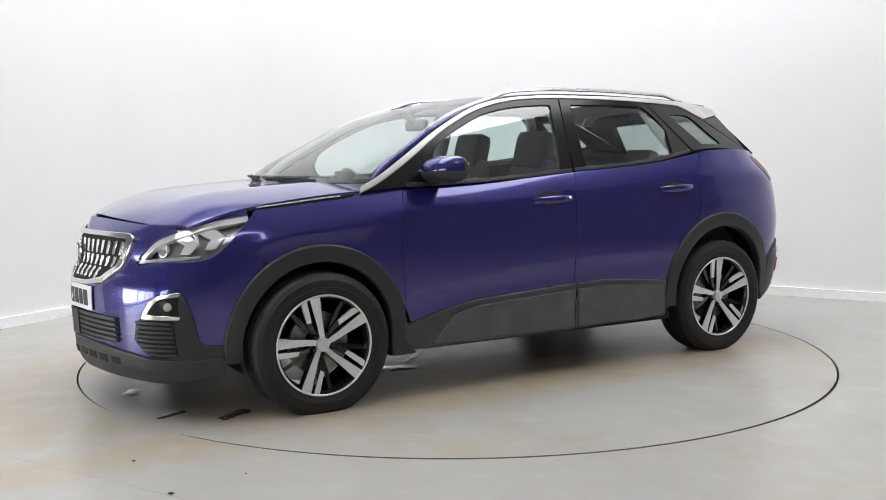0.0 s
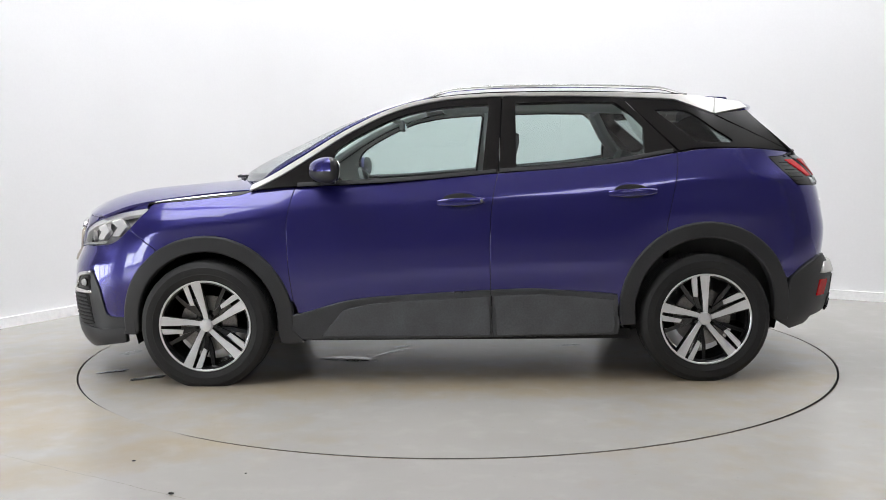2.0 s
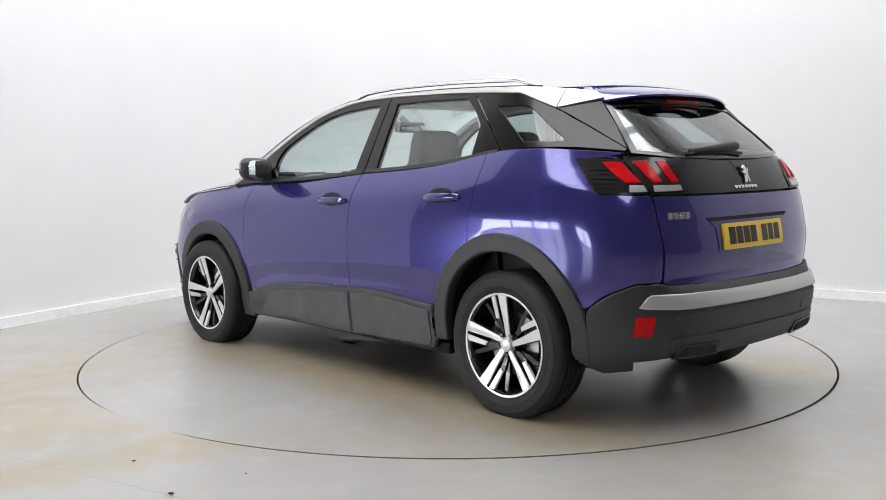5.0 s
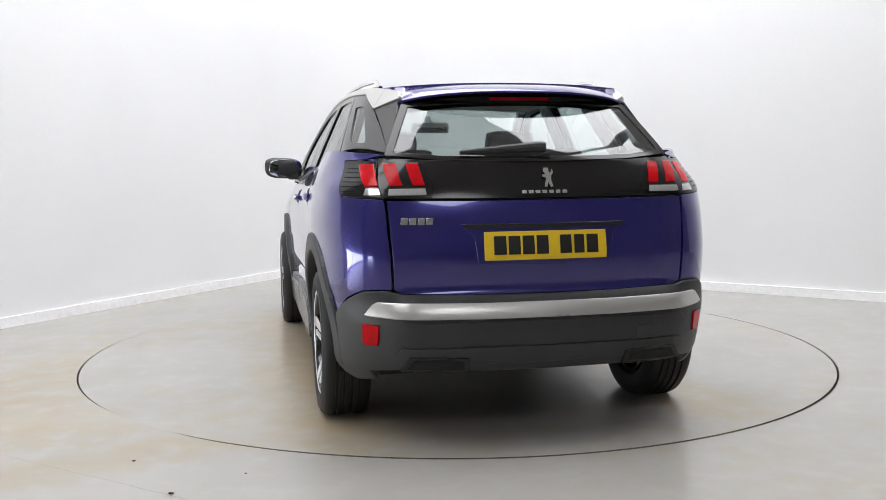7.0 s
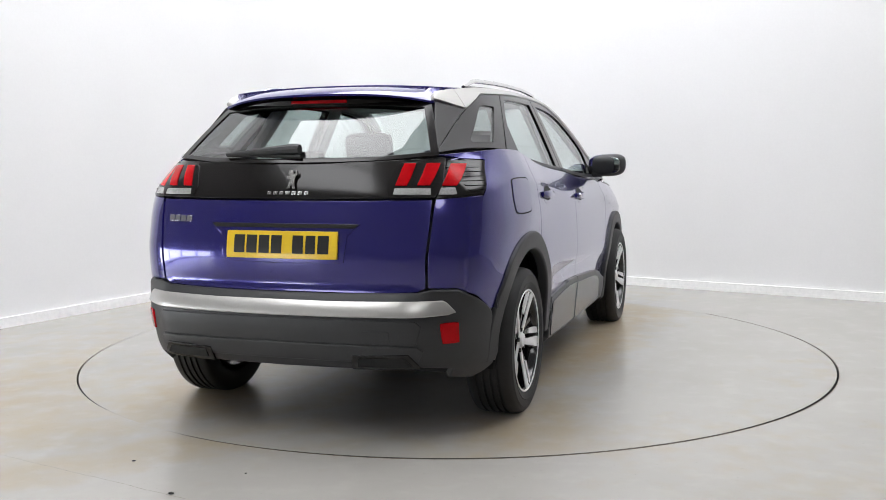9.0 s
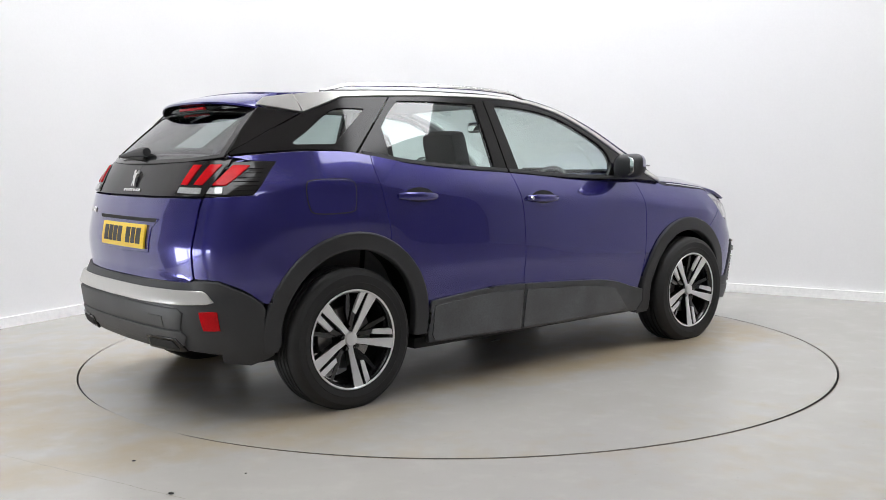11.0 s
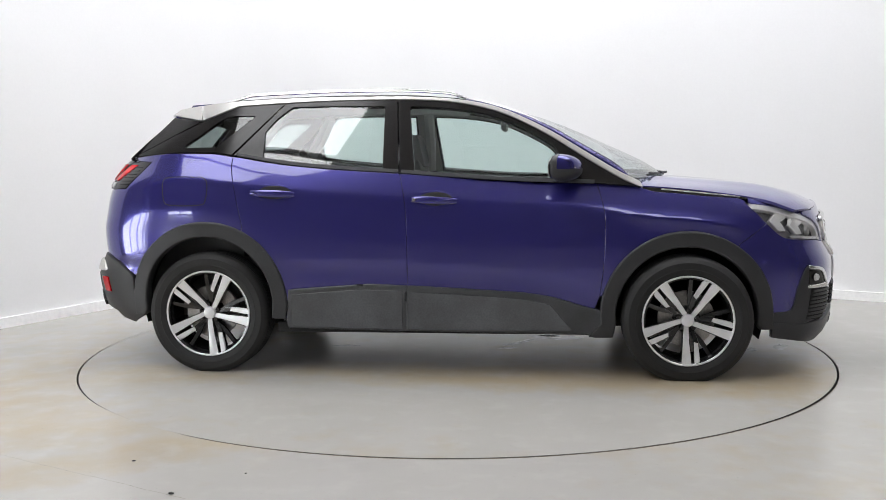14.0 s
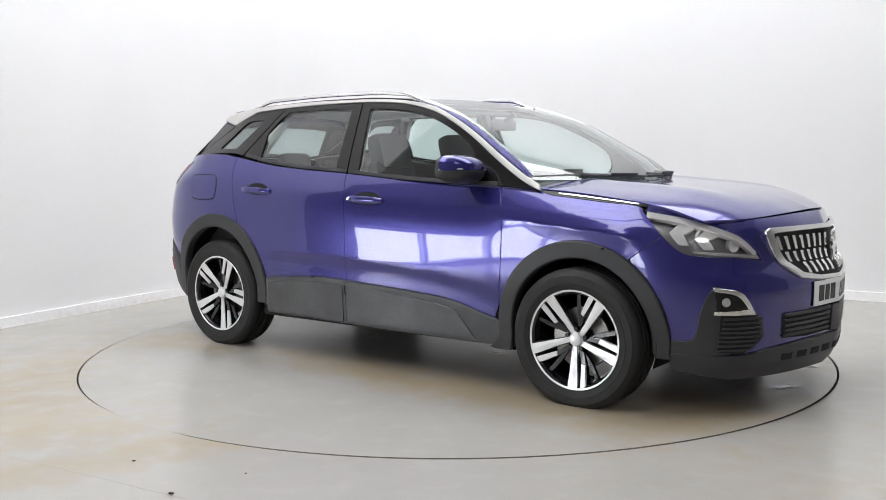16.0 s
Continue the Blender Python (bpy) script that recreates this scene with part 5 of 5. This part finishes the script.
def wheels():
    first = wheel()
    for o in first.children:
        k = 1.0 if o.name.startswith("tyre") else .985
        o.data.transform(Matrix.Diagonal((k, 1, k, 1)))
    spots = [(FRONT_HUB, .836, 0, 5), (REAR_HUB, .787, 0, -4), (FRONT_HUB, -.836, 180, 28.5), (REAR_HUB, -.787, 180, 36.5)]
    for k, (x, y, rz, spin) in enumerate(spots):
        m = pose(x, y, HUB_Z - .011 * (x > 0), 0, 0, rz) @ pose(0, 0, 0, 0, spin, 0)
        if k == 0:
            first.parent = car
            first.matrix_basis = m
        else:
            copy_thing(first, m)
    for w, (cx, cz) in ARCH.items():
        for side in (1, -1):
            bm = bmesh.new()
            arcs = []
            for y in (.45, .872 if w > 0 else .832):
                arcs.append([bm.verts.new((cx + r * math.cos(radians(a)), side * y, cz + r * math.sin(radians(a)))) for a in range(-18, 199, 6) for r in (.405,)])
            for k in range(len(arcs[0]) - 1):
                bm.faces.new((arcs[0][k], arcs[0][k + 1], arcs[1][k + 1], arcs[1][k]))
            bm.faces.new(arcs[0])
            bmesh.ops.solidify(bm, geom=bm.faces[:], thickness=.006)
            part("wheel_arch_liner", bm, DARK, car, "dark wheel arch liner")


def cabin_inside():
    # tub: floor, bulkheads and inner door cards
    part("cabin_floor", boxes((-1.78, 1.90, -.72, .72, .255, .31), bevel=.02), DARK, car, "dark underbody")
    part("firewall", boxes((1.02, 1.10, -.74, .74, .30, .98)), DARK, car)
    part("boot_floor", boxes((-1.90, -1.02, -.70, .70, .58, .62)), CABIN, car)
    part("boot_end", boxes((-1.93, -1.90, -.62, .62, .34, 1.14)), CABIN, car)
    part("engine_block", boxes((1.12, 2.02, -.50, .50, .30, .78), bevel=.04), DARK, car)
    part("parcel_shelf", boxes((-1.86, -1.12, -.60, .60, 1.115, 1.135), bevel=.008), CABIN, car, "dark luggage cover")
    for side in (1, -1):
        for name, a, b in (("front_door_card", .95, -.20), ("rear_door_card", -.24, -1.15), ("boot_side", -1.18, -1.88)):
            bm = bmesh.new()
            rows = []
            for x in np.linspace(a, b, 14):
                top = belt(x) - .004
                rows.append([bm.verts.new((x, side * yy, z)) for yy, z in ((cabin(x, top).y - .025, top), (cabin(x, top).y - .075, top - .01), (.77 if x > -1.3 else .77 - (-1.3 - x) * .15, top - .16), (.70, .60), (.72, .30))])
            for r, s in zip(rows, rows[1:]):
                for k in range(4):
                    bm.faces.new((r[k], s[k], s[k + 1], r[k + 1]))
            bmesh.ops.solidify(bm, geom=bm.faces[:], thickness=.006)
            part(name, bm, CABIN, car, "dark inner door card")
        # inner pillars
        for name, pts, rad, mat in (("inner_pillar", [(-.25, 1.13), (-.24, 1.30), (-.245, 1.52)], .035, LINER), ("inner_pillar", [(-1.12, 1.24), (-1.03, 1.36), (-.95, 1.50)], .04, LINER)):
            line3 = []
            for x, z in pts:
                p = cabin(x, z)
                line3.append((x, side * (p.y - .05), z))
            part(name, tube(line3, rad, 8), mat, car, "pale inner pillar trim")
        line3 = []
        for z in np.linspace(1.10, 1.52, 12):
            p = cabin(pillar_x(z) - .03, z)
            line3.append((p.x - .02, side * (p.y - .06), z))
        part("inner_pillar", tube(line3, .028, 8), LINER, car, "pale windscreen pillar trim")
    half = [(.09, .0), (.06, .45), (.02, .565)] + [(x, .575) for x in np.linspace(-.02, -1.1, 12)] + [(-1.45, .52), (-1.60, .46), (-1.62, 0)]
    loop = half + [(a, -b) for a, b in half[::-1] if abs(b) > 1e-4]
    panel("headliner", loop, lambda x, y: roof(x, y) + Vector((0, 0, -.045)), LINER, car, 1, gap=0, thick=.01, grid=.12, label="pale grey roof lining")
    # dashboard
    bm = bmesh.new()
    rows = []
    for k in range(15):
        y = -.74 + 1.48 * k / 14
        b = .10 * math.exp(-((y - .36) / .16) ** 2)
        rows.append([bm.verts.new(p) for p in ((1.08, y, .90), (1.06, y, 1.035), (.86, y, 1.060 + b * .6), (.74, y, 1.03 + b * .4), (.70, y, .95), (.76, y, .80), (.80, y, .55))])
    for r, s in zip(rows, rows[1:]):
        for k in range(6):
            bm.faces.new((r[k], s[k], s[k + 1], r[k + 1]))
    bmesh.ops.solidify(bm, geom=bm.faces[:], thickness=.008)
    dash = part("dashboard", bm, CABIN, car, "dark dashboard with a raised dial hood")
    part("centre_screen", boxes((.80, .815, -.11, .11, 1.03, 1.14), bevel=.004), BLACK_GLOSS, dash, "dark centre screen")
    part("centre_console", boxes((-.35, .75, -.13, .13, .30, .66), bevel=.03), CABIN, car)
    # steering wheel (right-hand drive)
    bm = lathe([(.165 + .014 * math.cos(t), .014 * math.sin(t)) for t in np.linspace(0, 2 * math.pi, 11)[:-1]], 40, "X")
    box(bm, -.02, .01, -.15, .15, -.025, .025, bevel=.008)
    box(bm, -.02, .01, -.03, .03, -.15, 0, bevel=.008)
    bmesh.ops.transform(bm, matrix=pose(.56, -.36, .99, 0, 22, 0), verts=bm.verts)
    part("steering_wheel", bm, CABIN, car, "dark steering wheel")
    # seats
    def seat(x, y, wide, lean=16, head=True, h=.62):
        s = part("seat_cushion", boxes((x - .26, x + .26, y - wide, y + wide, .50, .64), bevel=.05), CLOTH, car, "dark cloth seat")
        bm = boxes((-.06, .07, -wide, wide, 0, h), bevel=.05)
        for v in bm.verts:
            t = v.co.z / h
            v.co.y *= 1 - .30 * t * t
            v.co.x *= 1 - .25 * t
        bmesh.ops.transform(bm, matrix=pose(x - .24, y, .60, 0, -lean, 0), verts=bm.verts)
        part("backrest", bm, CLOTH, s)
        return s
    for y in (.36, -.36):
        s = seat(.10, y, .25)
        bm = boxes((-.06, .065, -.150, .150, .55, .79), bevel=.058)
        bmesh.ops.transform(bm, matrix=pose(-.14, y, .60, 0, -14, 0), verts=bm.verts)
        part("headrest", bm, CLOTH, s)
        bm = tube([(-.31, y - .06, 1.18), (-.325, y - .06, 1.27)], .007, 6)
        tube([(-.31, y + .06, 1.18), (-.325, y + .06, 1.27)], .007, 6, bm)
        part("headrest_post", bm, CHROME, s)
    bench = part("rear_bench", boxes((-.92, -.42, -.64, .64, .48, .64), bevel=.05), CLOTH, car, "dark cloth rear bench")
    bm = boxes((-.05, .06, -.62, .62, 0, .58), bevel=.05)
    bmesh.ops.transform(bm, matrix=pose(-.90, 0, .60, 0, -20, 0), verts=bm.verts)
    part("backrest", bm, CLOTH, bench)
    for y in (.40, 0, -.40):
        bm = boxes((-.045, .045, -.125, .125, .57, .69 if y else .64), bevel=.04)
        bmesh.ops.transform(bm, matrix=pose(-.90, y, .60, 0, -20, 0), verts=bm.verts)
        part("headrest", bm, CLOTH, bench)
    # inner mirror with its sticker seen through the glass
    m = part("inner_mirror", boxes((.30, .335, -.125, .125, 1.375, 1.445), bevel=.02), CABIN, car, "dark inner mirror")
    part("mirror_stalk", tube([(.335, 0, 1.43), (.40, 0, 1.475)], .02, 8), CABIN, m)
    part("mirror_face", boxes((.296, .2995, -.108, .108, 1.386, 1.434), bevel=.001), MIRROR, m)


top_panels()
front_end()
for side in (1, -1):
    doors = body_panels(side)
    window_side(side, *doors)
    mirror(side)
rear_end()
wheels()
cabin_inside()


# ---- what turns ----
def motions():
    rows_table, rows_car = [], []
    for k in range(65):
        t = k * .25
        a = turn_at(t)
        rows_table.append((t, pose(0, 0, 0, 0, 0, a)))
        rows_car.append((t, pose(-.0885 * math.sin(radians(a)), .0885 * math.cos(radians(a)), 0, 0, 0, a)))
    walk(table, rows_table)
    walk(car, rows_car)


motions()
